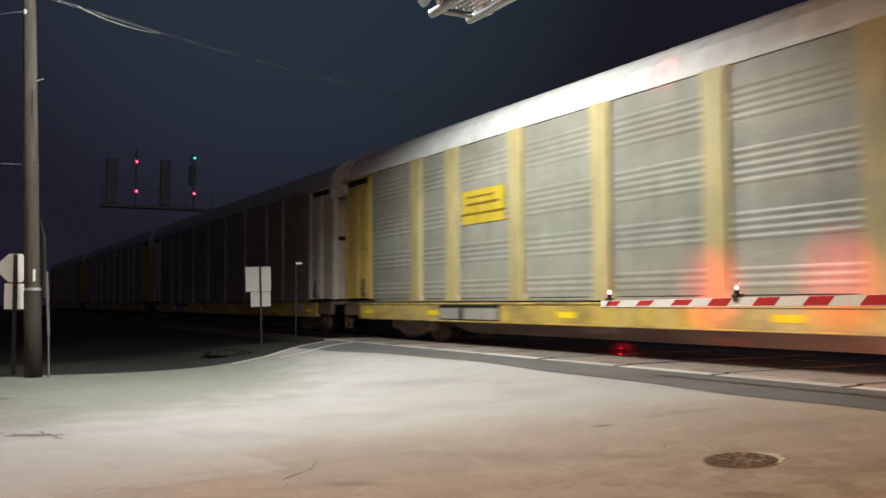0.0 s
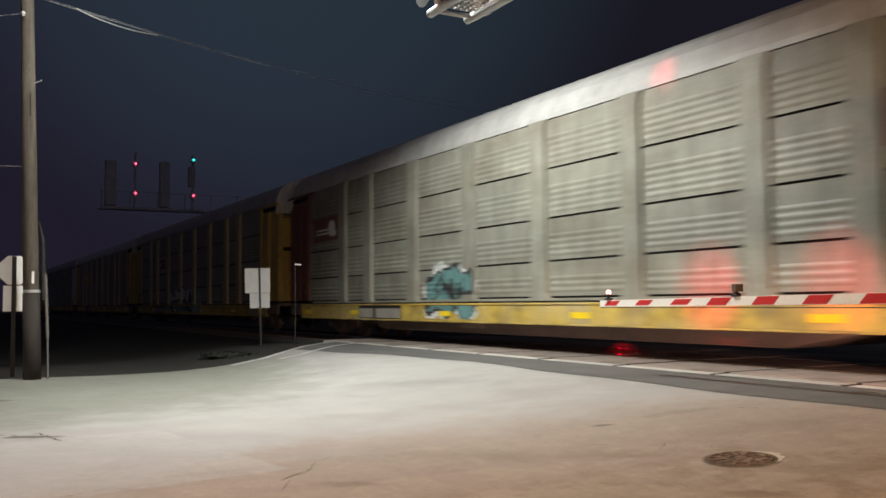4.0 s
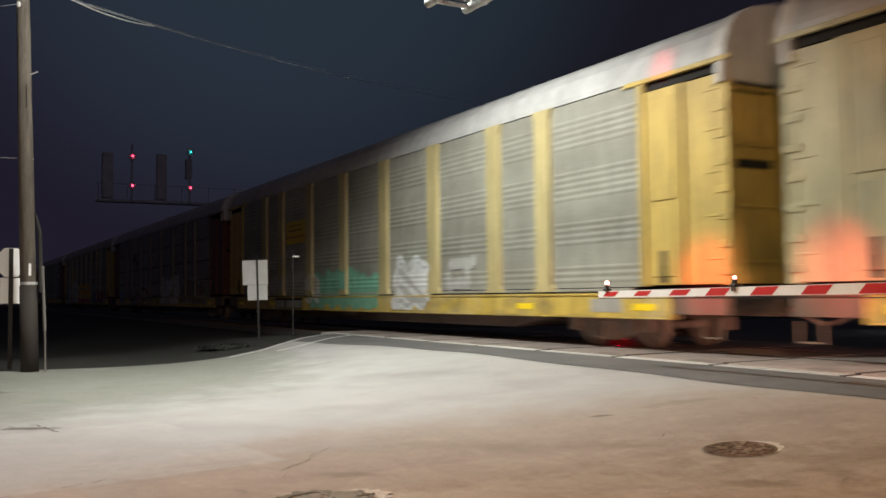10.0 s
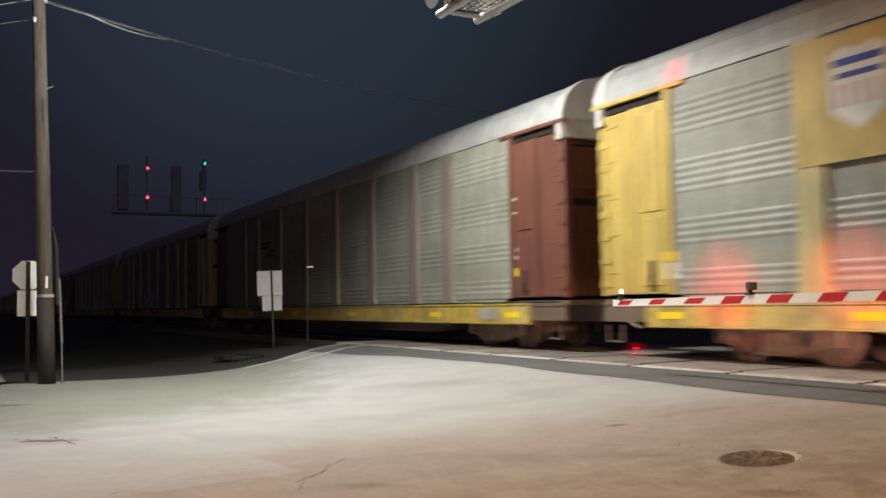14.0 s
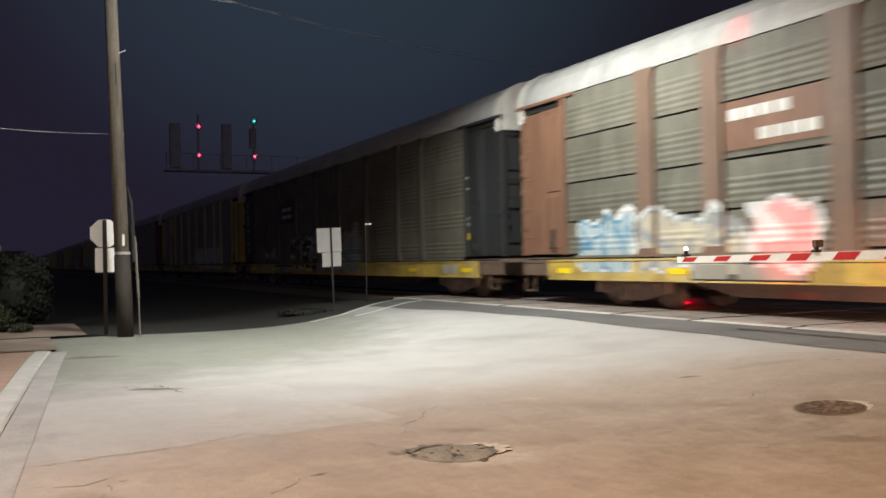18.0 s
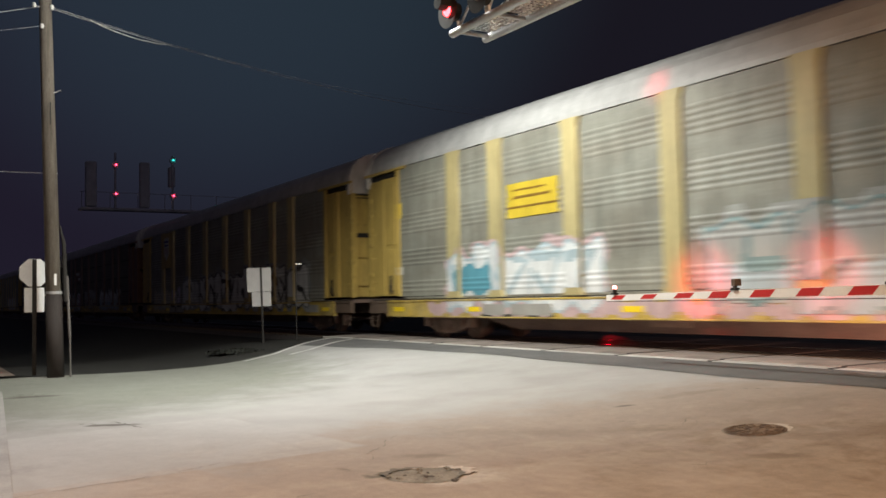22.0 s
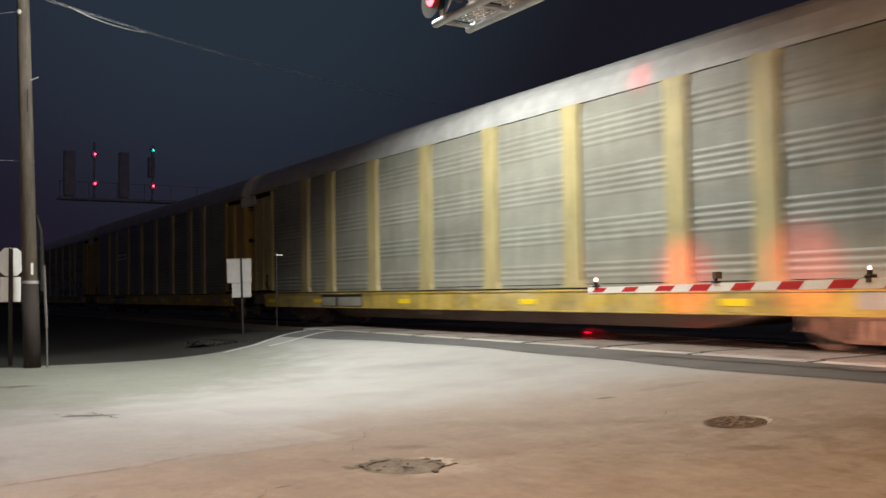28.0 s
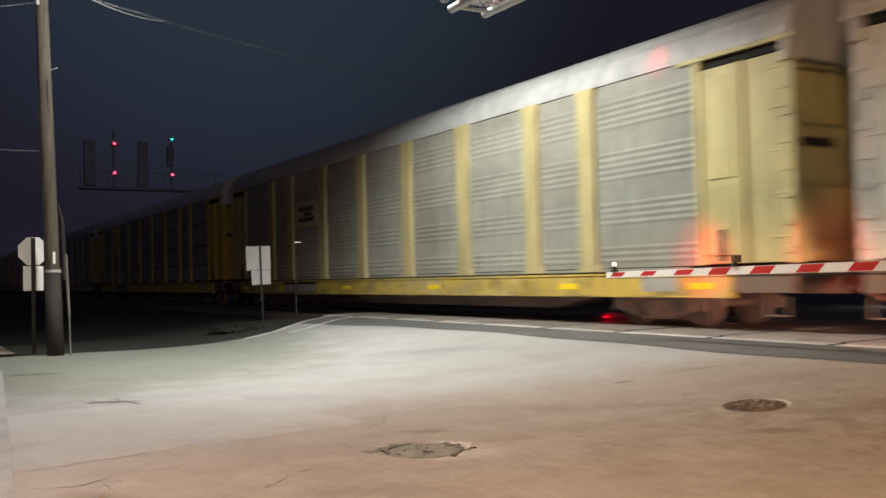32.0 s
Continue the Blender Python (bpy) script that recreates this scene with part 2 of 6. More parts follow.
M_PAVER = material("brick_paver", (0.34, 0.235, 0.185), 0.85, tint=0.2, scale=4, random_tint=0.25)
M_RAIL = material("rail_steel", (0.16, 0.12, 0.1), 0.45, 0.7, tint=0.2)
M_RAILTOP = material("polished_rail", (0.55, 0.54, 0.52), 0.25, 1.0, tint=0.1)
M_WOOD = material("pole_wood", (0.19, 0.165, 0.137), 0.85, tint=0.3, scale=3, fine=25, bump=0.5, stretch=(6, 6, 0.6), dirt=(0.05, 0.042, 0.035), dirt_amount=0.8, dirt_scale=1.0)
M_GALV = material("galvanised_steel", (0.55, 0.56, 0.57), 0.45, 0.6, tint=0.12, scale=8, fine=60, bump=0.05)
M_SIGNBACK = material("sign_back_aluminium", (0.84, 0.85, 0.85), 0.5, 0.0, tint=0.08, scale=3)
M_SIGNDULL = material("dull_sign_back", (0.5, 0.5, 0.5), 0.6, 0.0, tint=0.1, scale=3, dirt=(0.3, 0.3, 0.29), dirt_amount=0.5)
M_DARK = material("black_steel", (0.022, 0.021, 0.02), 0.6, 0.2, tint=0.3)
M_RED = material("red_sheeting", (0.5, 0.02, 0.02), 0.5, tint=0.1)
M_WHITE = material("white_sheeting", (0.8, 0.8, 0.78), 0.5, tint=0.06)
M_IRON = material("cast_iron", (0.105, 0.068, 0.043), 0.65, 0.1, tint=0.35, scale=9, bump=0.4, dirt=(0.25, 0.19, 0.14), dirt_amount=0.85, dirt_scale=6)
# ---- ground ----
RAIL, TRACK = 0.33, 12.75


def smooth(a, b, v):
    t = min(1.0, max(0.0, (v - a) / (b - a)))
    return t * t * (3 - 2 * t)


def ground_z(x, y):
    """The road climbs to the crossing; it falls a little towards the pole."""
    up = 0.30 * smooth(4.6, 9.7, y)
    return up - 0.14 * smooth(-12.5, -19.5, x) * (1 - smooth(3.0, 8.0, y))


def left_edge(y):
    return np.interp(y, (-40, 2.0, 4.7, 5.9, 7.0, 8.4, 9.4, 10.4, 16), (-20.7, -20.6, -20.1, -19.9, -20.4, -21.9, -23.0, -24.0, -24.0))


def sheet(name, xs, ys, lift, mat, fn=ground_z, xfun=None):
    """A sheet over a grid that follows the ground."""
    me = bpy.data.meshes.new(name)
    verts = [((xfun(s, y) if xfun else s), y) for y in ys for s in xs]
    verts = [(x, y, fn(x, y) + lift) for x, y in verts]
    n = len(xs)
    faces = [(j * n + i, j * n + i + 1, (j + 1) * n + i + 1, (j + 1) * n + i) for j in range(len(ys) - 1) for i in range(n - 1)]
    me.from_pydata(verts, [], faces)
    me.materials.append(mat)
    me.shade_smooth()
    return new(name, me)


def far_ground(x, y):
    """Under the road sheets the ground lies lower; beside them it is level with their edge."""
    beside = smooth(left_edge(y) + 0.3, left_edge(y) - 0.9, x)
    return ground_z(x, y) - 0.14 + 0.10 * beside - 0.2 * smooth(-24, -30, x)


far = [-900, -400, -200, -120, -80, -60]
xs = far + list(np.arange(-50, -26, 2.0)) + list(np.arange(-26, -17.9, 0.4)) + list(np.arange(-17, 31, 3.0)) + [40, 60, 100, 200, 400, 900]
ys = far + list(np.arange(-40, 40.1, 1.0)) + [60, 80, 120, 200, 400, 900]
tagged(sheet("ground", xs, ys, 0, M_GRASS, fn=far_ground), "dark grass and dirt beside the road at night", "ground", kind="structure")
lanes = [s / 30 for s in range(31)]
across = lambda s, y: left_edge(y) + s * (16 - left_edge(y))
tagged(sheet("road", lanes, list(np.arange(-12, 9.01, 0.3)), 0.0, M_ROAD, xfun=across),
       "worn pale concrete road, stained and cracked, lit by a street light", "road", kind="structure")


def apron_front(s):
    """The uneven seam where the darker asphalt begins."""
    return 8.75 + 0.35 * math.sin(s * 9.0 + 0.6) * (1 - s) + 0.05 * math.sin(s * 61) - 0.9 * smooth(0.25, 0.0, s)


me = bpy.data.meshes.new("road_apron")
cols = [s / 60 for s in range(61)]
verts = []
for s in cols:
    y0 = apron_front(s)
    for f in (0, 0.25, 0.5, 0.75, 1):
        y = y0 + f * (10.04 - y0)
        x = across(s, y)
        verts.append((x, y, ground_z(x, y) + 0.006))
me.from_pydata(verts, [], [(i * 5 + j, (i + 1) * 5 + j, (i + 1) * 5 + j + 1, i * 5 + j + 1) for i in range(60) for j in range(4)])
me.materials.append(M_ASPHALT)
tagged(new("road_apron", me), "darker asphalt strip before the rails", "road", kind="structure")

# crossing: pale concrete header blocks, dark panels beside and between the rails
crossing = thing("crossing_panels", "dark concrete crossing panels with a pale worn edge beam", "level crossing", (0, 0, 0), kind="structure")
M_PANEL = material("crossing_panel", (0.25, 0.215, 0.195), 0.8, tint=0.25, scale=3, dirt=(0.05, 0.045, 0.04), dirt_amount=0.7, random_tint=0.15)
M_BEAM = material("edge_beam_concrete", (0.5, 0.485, 0.46), 0.8, tint=0.15, scale=3, dirt=(0.24, 0.225, 0.21), dirt_amount=0.5, dirt_scale=2, random_tint=0.12)
M_JOINT = material("joint_rubber", (0.03, 0.027, 0.025), 0.85, tint=0.3)
for n in range(19):
    x = -24.4 + n * 2.19
    for name, y0, y1, top, mat in (("edge_beam", 10.05, 10.32, 0.31, M_BEAM), ("crossing_panel", 10.34, 11.93, 0.325, M_PANEL),
                                   ("crossing_panel", 12.12, 13.38, 0.325, M_PANEL), ("crossing_panel", 13.57, 15.2, 0.325, M_PANEL)):
        ob = part(name, boxes((-1.06, 1.06, y0, y1, top - 0.2, top), bevel=0.014), mat, crossing)
        ob.location = (x + 1.075, 0, random.uniform(-0.004, 0.004))
    for y0, y1, top in ((10.06, 10.32, 0.3145), (10.35, 11.92, 0.3295)):
        ob = part("joint_strip", boxes((-0.035, 0.035, y0, y1, top - 0.1, top)), M_JOINT, crossing)
        ob.location = (x - 0.035, 0, 0)
tagged(sheet("road_beyond", lanes, list(np.arange(15.2, 60, 2.0)), 0.0, M_ASPHALT, xfun=lambda s, y: -24 + s * 30), "dark asphalt road going on beyond the track", "road", kind="structure")
tagged(sheet("ballast_bed", [-600, -200, -80, -24.2], [10.0, 10.9, 14.6, 15.5], 0.0, M_BALLAST, fn=lambda x, y: 0.14 if 10.8 < y < 14.7 else -0.1), "grey ballast under the track", "ballast", kind="structure")
for y in (TRACK - 0.72, TRACK + 0.72):
    rail = thing("rail", "worn steel rail with a polished head", "rail", (0, y, RAIL), "rails", "structure")
    part("rail_head", boxes((-600, 200, -0.036, 0.036, -0.035, 0.0)), M_RAILTOP, rail)
    part("rail_web", boxes((-600, 200, -0.01, 0.01, -0.15, -0.035), (-600, 200, -0.07, 0.07, -0.165, -0.145)), M_RAIL, rail)
tie = boxes((-0.11, 0.11, -1.3, 1.3, -0.17, 0.0), bevel=0.01)
ties = thing("sleepers", "dark timber sleepers under the rails", "sleeper", (0, TRACK, RAIL - 0.165), kind="structure")
first = part("sleeper", tie, M_WOOD, ties)
first.location = (-24.6, 0, 0)
for n in range(1, 90):
    shared("sleeper", first, ties, pose(-24.6 - 0.54 * n, random.uniform(-0.03, 0.03), 0))


def ribbon(points, width, lift, name, mat, label, jitter=0.02, category="crack", kind="structure"):
    """A thin irregular strip along points on the ground."""
    pts = []
    for (x0, y0), (x1, y1) in zip(points, points[1:]):
        n = max(2, int(math.hypot(x1 - x0, y1 - y0) / 0.07))
        pts += [(x0 + (x1 - x0) * i / n, y0 + (y1 - y0) * i / n) for i in range(n)]
    pts.append(points[-1])
    bm = bmesh.new()
    rows = []
    for i, (x, y) in enumerate(pts):
        a, b = pts[max(0, i - 1)], pts[min(len(pts) - 1, i + 1)]
        d = Vector((b[0] - a[0], b[1] - a[1], 0)).normalized()
        w = width * (random.uniform(0.45, 1.2) if jitter else 1.0)
        if jitter:
            x, y = x + random.uniform(-jitter, jitter), y + random.uniform(-jitter, jitter)
            w *= 0.25 if i in (0, len(pts) - 1) else 1
        side = Vector((-d.y, d.x, 0)) * w / 2
        rows.append([bm.verts.new((px, py, ground_z(px, py) + lift)) for px, py in ((x + side.x, y + side.y), (x - side.x, y - side.y))])
    for a, b in zip(rows, rows[1:]):
        if not jitter or random.random() > 0.16:
            bm.faces.new((a[0], a[1], b[1], b[0]))
    bmesh.ops.recalc_face_normals(bm, faces=bm.faces)
    ob = finish(name, bm, mat)
    return tagged(ob, label, category, kind=kind)


M_CRACK = material("crack_dirt", (0.235, 0.212, 0.18), 0.95, tint=0.3)
M_SEAL = material("old_patch", (0.165, 0.155, 0.13), 0.9, tint=0.25, scale=4, bump=0.5)
CRACKS = [([(-6.2, -0.5), (-6.35, 0.29), (-6.45, 0.88), (-6.71, 1.44)], 0.03), ([(-6.71, 1.44), (-6.4, 1.62), (-6.2, 1.78)], 0.03),
          ([(-10.4, 0.7), (-10.16, 1.0), (-10.23, 1.24), (-9.88, 1.3), (-9.5, 1.36)], 0.06),
          ([(-14.95, 0.5), (-14.8, 0.85), (-14.7, 1.2)], 0.1), ([(-5.6, 5.85), (-5.85, 6.2)], 0.03), ([(-5.5, 5.95), (-5.72, 6.2)], 0.02), ([(-5.38, 6.05), (-5.5, 6.25)], 0.025), ([(-5.3, 6.15), (-5.42, 6.38)], 0.025),
          ([(-6.3, 5.6), (-6.15, 5.75)], 0.05), ([(-6.55, 7.85), (-6.35, 7.98)], 0.06), ([(-6.0, 2.53), (-6.2, 2.68), (-6.32, 2.63), (-6.45, 2.78), (-6.6, 2.95), (-6.85, 3.1), (-7.17, 3.41)], 0.03),
          ([(-4.62, 1.02), (-4.85, 1.3), (-4.98, 1.36), (-5.02, 1.58)], 0.04), ([(-5.0, 0.05), (-5.25, 0.22), (-5.42, 0.2), (-5.55, 0.42)], 0.04), ([(-5.6, -0.25), (-5.5, 0.05), (-5.62, 0.3)], 0.03), ([(-5.85, 2.12), (-5.7, 2.2), (-5.62, 2.12)], 0.03),
          ([(-4.3, 4.4), (-4.15, 4.62), (-4.2, 4.8)], 0.03), ([(-4.35, 6.6), (-4.2, 6.78)], 0.04), ([(-3.6, 5.7), (-3.75, 5.95)], 0.04)]
M_DEEPCRACK = material("deep_crack_dirt", (0.09, 0.08, 0.07), 0.95, tint=0.3)
for pts, w in CRACKS:
    ribbon(pts, w * 0.45, 0.004, "road_crack", M_DEEPCRACK if w >= 0.05 else M_CRACK, "thin dark crack in the concrete road")
ribbon([(-9.6, 9.9), (-8.1, 9.9), (-6.7, 9.8), (-5.4, 9.5)], 0.05, 0.012, "asphalt_crack", M_CRACK, "dark crack along the asphalt strip", 0.01)

# edge lines painted towards the crossing
ribbon([(-19.6, 6.0), (-20.1, 6.95), (-21.9, 8.5), (-23.2, 9.9)], 0.12, 0.012, "edge_line", M_LINE, "worn white edge line beside the crossing", 0, "road marking")
ribbon([(-19.3, 7.0), (-19.7, 7.7), (-21.1, 9.05), (-21.9, 9.95)], 0.12, 0.014, "edge_line", M_LINE, "worn white edge line beside the crossing", 0, "road marking")


def blob(cx, cy, rx, ry, n, lift, seed, rough=0.2):
    rnd = random.Random(seed)
    bm = bmesh.new()
    ring = []
    for i in range(n):
        a = 2 * math.pi * i / n
        k = 1 + rnd.uniform(-rough, rough)
        x, y = cx + rx * k * math.cos(a), cy + ry * k * math.sin(a)
        ring.append(bm.verts.new((x, y, ground_z(x, y) + lift)))
    mid = [bm.verts.new((cx + (v.co.x - cx) * 0.55, cy + (v.co.y - cy) * 0.55, ground_z(cx, cy) + lift + rnd.uniform(-0.001, 0.012))) for v in ring]
    top = bm.verts.new((cx, cy, ground_z(cx, cy) + lift + 0.006))
    for i in range(n):
        j = (i + 1) % n
        bm.faces.new((ring[i], ring[j], mid[j], mid[i]))
        bm.faces.new((mid[i], mid[j], top))
    return bm


pothole = thing("pothole", "broken pothole with crumbling dark filling in the road", "pothole", kind="structure")
def road_tones(rows):
    """Ragged soft stains, slab tones and painted light falloff in the skin of the road: place, half lengths, turn,
    tone, strength, softness, raggedness.
    """
    n, l = M_ROAD.node_tree.nodes, M_ROAD.node_tree.links
    base = n["Principled BSDF"].inputs["Base Color"]
    colour = base.links[0].from_socket
    co = n.new("ShaderNodeTexCoord")
    ragged = {}
    grain = None
    for s, lo, hi in ((1.7, 0.87, 1.13), (9.0, 0.88, 1.12), (70.0, 0.82, 1.18)):
        ns, rng = n.new("ShaderNodeTexNoise"), n.new("ShaderNodeMapRange")
        ns.inputs["Scale"].default_value, ns.inputs["Detail"].default_value, ns.inputs["Roughness"].default_value = s, 5, 0.62
        ns.inputs["Distortion"].default_value = 0.5
        rng.inputs["From Min"].default_value, rng.inputs["From Max"].default_value = 0.25, 0.75
        rng.inputs["To Min"].default_value, rng.inputs["To Max"].default_value = lo, hi
        l.new(co.outputs["Object"], ns.inputs["Vector"])
        l.new(ns.outputs["Fac"], rng.inputs["Value"])
        if grain:
            mul = n.new("ShaderNodeMath")
            mul.operation = "MULTIPLY"
            l.new(grain, mul.inputs[0])
            l.new(rng.outputs[0], mul.inputs[1])
            grain = mul.outputs[0]
        else:
            grain = rng.outputs[0]
    for cx, cy, rx, ry, turn, tone, amount, soft, fine, *wild in rows:
        slab = len(wild) > 1
        wild = wild[0] if wild else 1.3
        if (fine, wild) not in ragged:
            ns, mul = n.new("ShaderNodeTexNoise"), n.new("ShaderNodeMath")
            ns.inputs["Scale"].default_value, ns.inputs["Detail"].default_value, ns.inputs["Roughness"].default_value = fine, 6, 0.65
            l.new(co.outputs["Object"], ns.inputs["Vector"])
            mul.operation, mul.inputs[1].default_value = "MULTIPLY", wild
            l.new(ns.outputs["Fac"], mul.inputs[0])
            ragged[fine, wild] = mul.outputs[0]
        mp, ln, add, rng, mix = (n.new("ShaderNode" + k) for k in ("Mapping", "VectorMath", "Math", "MapRange", "Mix"))
        mp.vector_type = "TEXTURE"
        mp.inputs["Location"].default_value, mp.inputs["Rotation"].default_value, mp.inputs["Scale"].default_value = (cx, cy, 0), (0, 0, radians(turn)), (rx, ry, 1000.0)
        l.new(co.outputs["Object"], mp.inputs[0])
        if slab:  # straight-edged, for a slab between joints
            ln.operation, sep, top = "ABSOLUTE", n.new("ShaderNodeSeparateXYZ"), n.new("ShaderNodeMath")
            l.new(mp.outputs[0], ln.inputs[0])
            l.new(ln.outputs["Vector"], sep.inputs[0])
            top.operation = "MAXIMUM"
            l.new(sep.outputs["X"], top.inputs[0])
            l.new(sep.outputs["Y"], top.inputs[1])
            reach = top.outputs[0]
        else:
            ln.operation = "LENGTH"
            l.new(mp.outputs[0], ln.inputs[0])
            reach = ln.outputs["Value"]
        l.new(ragged[fine, wild], add.inputs[0])
        l.new(reach, add.inputs[1])
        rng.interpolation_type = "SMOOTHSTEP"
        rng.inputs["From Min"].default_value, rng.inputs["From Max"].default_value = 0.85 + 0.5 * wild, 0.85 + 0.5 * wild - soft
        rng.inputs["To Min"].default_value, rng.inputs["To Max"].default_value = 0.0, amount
        l.new(add.outputs[0], rng.inputs["Value"])
        mix.data_type = "RGBA"
        l.new(rng.outputs[0], mix.inputs["Factor"])
        l.new(colour, mix.inputs["A"])
        own = n.new("ShaderNodeVectorMath")
        own.operation, own.inputs[0].default_value = "SCALE", tone
        l.new(grain, own.inputs["Scale"])
        l.new(own.outputs[0], mix.inputs["B"])
        colour = mix.outputs["Result"]
    l.new(colour, base)


# older slabs: tan concrete nearest the walk, greenish grey beyond the paler middle one; both tones also paint the edge
# of the light pool
road_tones([(-1.0, 5.0, 9.4, 8.2, 0, (0.305, 0.248, 0.202), 0.8, 0.2, 1.2, 0.3), (-21.0, 0.0, 13.9, 9.8, 0, (0.188, 0.194, 0.165), 0.9, 0.22, 1.2, 0.3),
             (-14.6, 0.85, 0.75, 0.26, 80, (0.1, 0.095, 0.08), 0.85, 0.5, 5), (-9.98, 1.14, 0.5, 0.15, 62, (0.1, 0.09, 0.08), 0.9, 0.5, 5), (-7.0, 6.34, 0.2, 0.09, 60, (0.1, 0.085, 0.07), 0.8, 0.5, 5),
             (-5.9, 3.05, 0.5, 0.24, 60, (0.17, 0.145, 0.115), 0.6, 0.8, 5), (-3.9, 6.6, 1.3, 0.7, 60, (0.19, 0.155, 0.12), 0.6, 0.9, 2), (-4.6, 4.6, 1.5, 0.6, 60, (0.2, 0.165, 0.13), 0.5, 1.0, 2),
             (-6.6, 4.4, 1.7, 0.5, 55, (0.2, 0.17, 0.14), 0.45, 1.0, 2), (-7.6, -0.2, 0.7, 0.5, 40, (0.16, 0.15, 0.14), 0.55, 0.8, 5), (-12.2, 6.9, 3.2, 0.9, 35, (0.2, 0.2, 0.18), 0.5, 1.1, 2),
             (-5.6, 7.4, 1.6, 0.5, 70, (0.2, 0.17, 0.135), 0.45, 1.0, 2), (-4.95, 2.72, 0.66, 0.42, 60, (0.45, 0.425, 0.385), 0.9, 0.5, 5),
             (-5.2, 2.5, 0.5, 0.3, 55, (0.125, 0.12, 0.095), 0.95, 0.35, 7), (-4.5, 6.35, 0.5, 0.3, 60, (0.42, 0.39, 0.35), 0.6, 0.6, 5),
             (-2.6, 6.6, 2.3, 1.4, 50, (0.2, 0.165, 0.118), 0.75, 0.9, 1.6), (-5.75, 5.6, 0.9, 0.35, 55, (0.215, 0.18, 0.14), 0.6, 0.8, 4), (-3.3, 3.6, 1.6, 0.9, 30, (0.23, 0.19, 0.15), 0.55, 0.9, 2),
             (-3.55, 0.62, 3.55, 1.35, 12, (0.345, 0.29, 0.245), 0.6, 0.012, 9, 0.012, True), (-8.1, 1.2, 1.9, 1.75, 8, (0.40, 0.395, 0.385), 0.45, 0.05, 4, 0.05, True),
             (-2.9, 5.4, 3.3, 3.3, 20, (0.205, 0.16, 0.115), 0.65, 0.7, 1.5, 3.0), (-3.0, 3.6, 4.0, 4.4, 0, (0.41, 0.365, 0.305), 0.4, 0.6, 2.2, 3.2),
             (-5.0, 0.1, 0.55, 0.3, 20, (0.2, 0.165, 0.13), 0.6, 0.7, 4), (-4.2, 1.5, 0.9, 0.35, 70, (0.21, 0.17, 0.135), 0.55, 0.8, 3), (-3.2, 2.2, 0.8, 0.3, 40, (0.2, 0.16, 0.125), 0.5, 0.8, 3),
             (-4.0, 5.3, 0.5, 0.2, 50, (0.17, 0.135, 0.1), 0.6, 0.6, 5), (-3.5, 6.9, 0.7, 0.25, 60, (0.16, 0.125, 0.095), 0.6, 0.6, 5), (-6.9, 7.3, 0.8, 0.2, 75, (0.2, 0.165, 0.13), 0.5, 0.7, 4)])
PX, PY = -5.14, 2.55
M_SUNK = material("sunken_patch", (0.24, 0.225, 0.19), 0.9, tint=0.3, scale=7, fine=50, bump=0.6, dirt=(0.12, 0.11, 0.09), dirt_amount=0.8, dirt_scale=5)
M_CHIP = material("chipped_concrete", (0.5, 0.46, 0.41), 0.85, tint=0.2, scale=9, bump=0.4)
part("filling", blob(PX, PY, 0.31, 0.3, 36, 0.003, 61, 0.07), M_SUNK, pothole, "grey-green crumbled filling")


def rim(a0, a1, r0, r1, seed, lift):
    """A ragged arc round the pothole: angles in degrees, inner and outer radius."""
    rnd, bm = random.Random(seed), bmesh.new()
    rows = []
    for i in range(19):
        a, f = radians(a0 + (a1 - a0) * i / 18), math.sin(math.pi * i / 18) ** 0.6
        rows.append([bm.verts.new((PX + r * math.cos(a), PY + r * math.sin(a), ground_z(PX, PY) + lift + rnd.uniform(0, 0.004))) for r in (r0 + rnd.uniform(-0.015, 0.015), r0 + (r1 - r0) * f * rnd.uniform(0.5, 1.2) + 0.004)])
    for a, b in zip(rows, rows[1:]):
        bm.faces.new((a[0], a[1], b[1], b[0]))
    bmesh.ops.recalc_face_normals(bm, faces=bm.faces)
    return bm


# dark arcs paint the shadow that the sunken rim would cast
part("shaded_edge", rim(150, 262, 0.27, 0.35, 3, 0.012), M_SEAL, pothole, "dark broken edge, toned for the shade of the sunken rim")
part("shaded_edge", rim(20, 110, 0.29, 0.33, 5, 0.012), M_SEAL, pothole, "dark broken edge, toned for the shade of the sunken rim")
part("chipped_rim", rim(55, 128, 0.33, 0.47, 4, 0.010), M_CHIP, pothole, "pale chipped concrete rim")
for n in range(16):
    a, r = random.uniform(0, 6.28), random.uniform(0.04, 0.36)
    part("rubble", blob(PX + r * math.cos(a), PY + r * math.sin(a), random.uniform(0.012, 0.05), random.uniform(0.012, 0.03), 8, 0.012, n, 0.3), (M_DEEPCRACK, M_SEAL, M_SUNK)[n % 3], pothole)
for n, (x, y, rx, ry) in enumerate(((-12.5, 5.2, 1.6, 0.5), (-15.0, 0.9, 0.7, 0.25))):
    tagged(finish("road_patch", blob(x, y, rx, ry, 30, 0.0025, 20 + n, 0.12), M_ROAD), "slightly raised old concrete patch", "road patch", kind="structure")

MH = (-4.86, 6.08)
manhole = thing("manhole_cover", "rusty cast-iron manhole cover set in a concrete collar", "manhole cover", (MH[0], MH[1], ground_z(*MH)))
bm = bmesh.new()
bmesh.ops.create_circle(bm, cap_ends=True, segments=40, radius=0.33)
bmesh.ops.translate(bm, verts=bm.verts, vec=(0, 0, 0.004))
part("collar", bm, M_CRACK, manhole, "worn concrete collar")
M_LIDDIRT = material("packed_lid_dirt", (0.23, 0.175, 0.125), 0.95, tint=0.35, scale=14, bump=0.6)
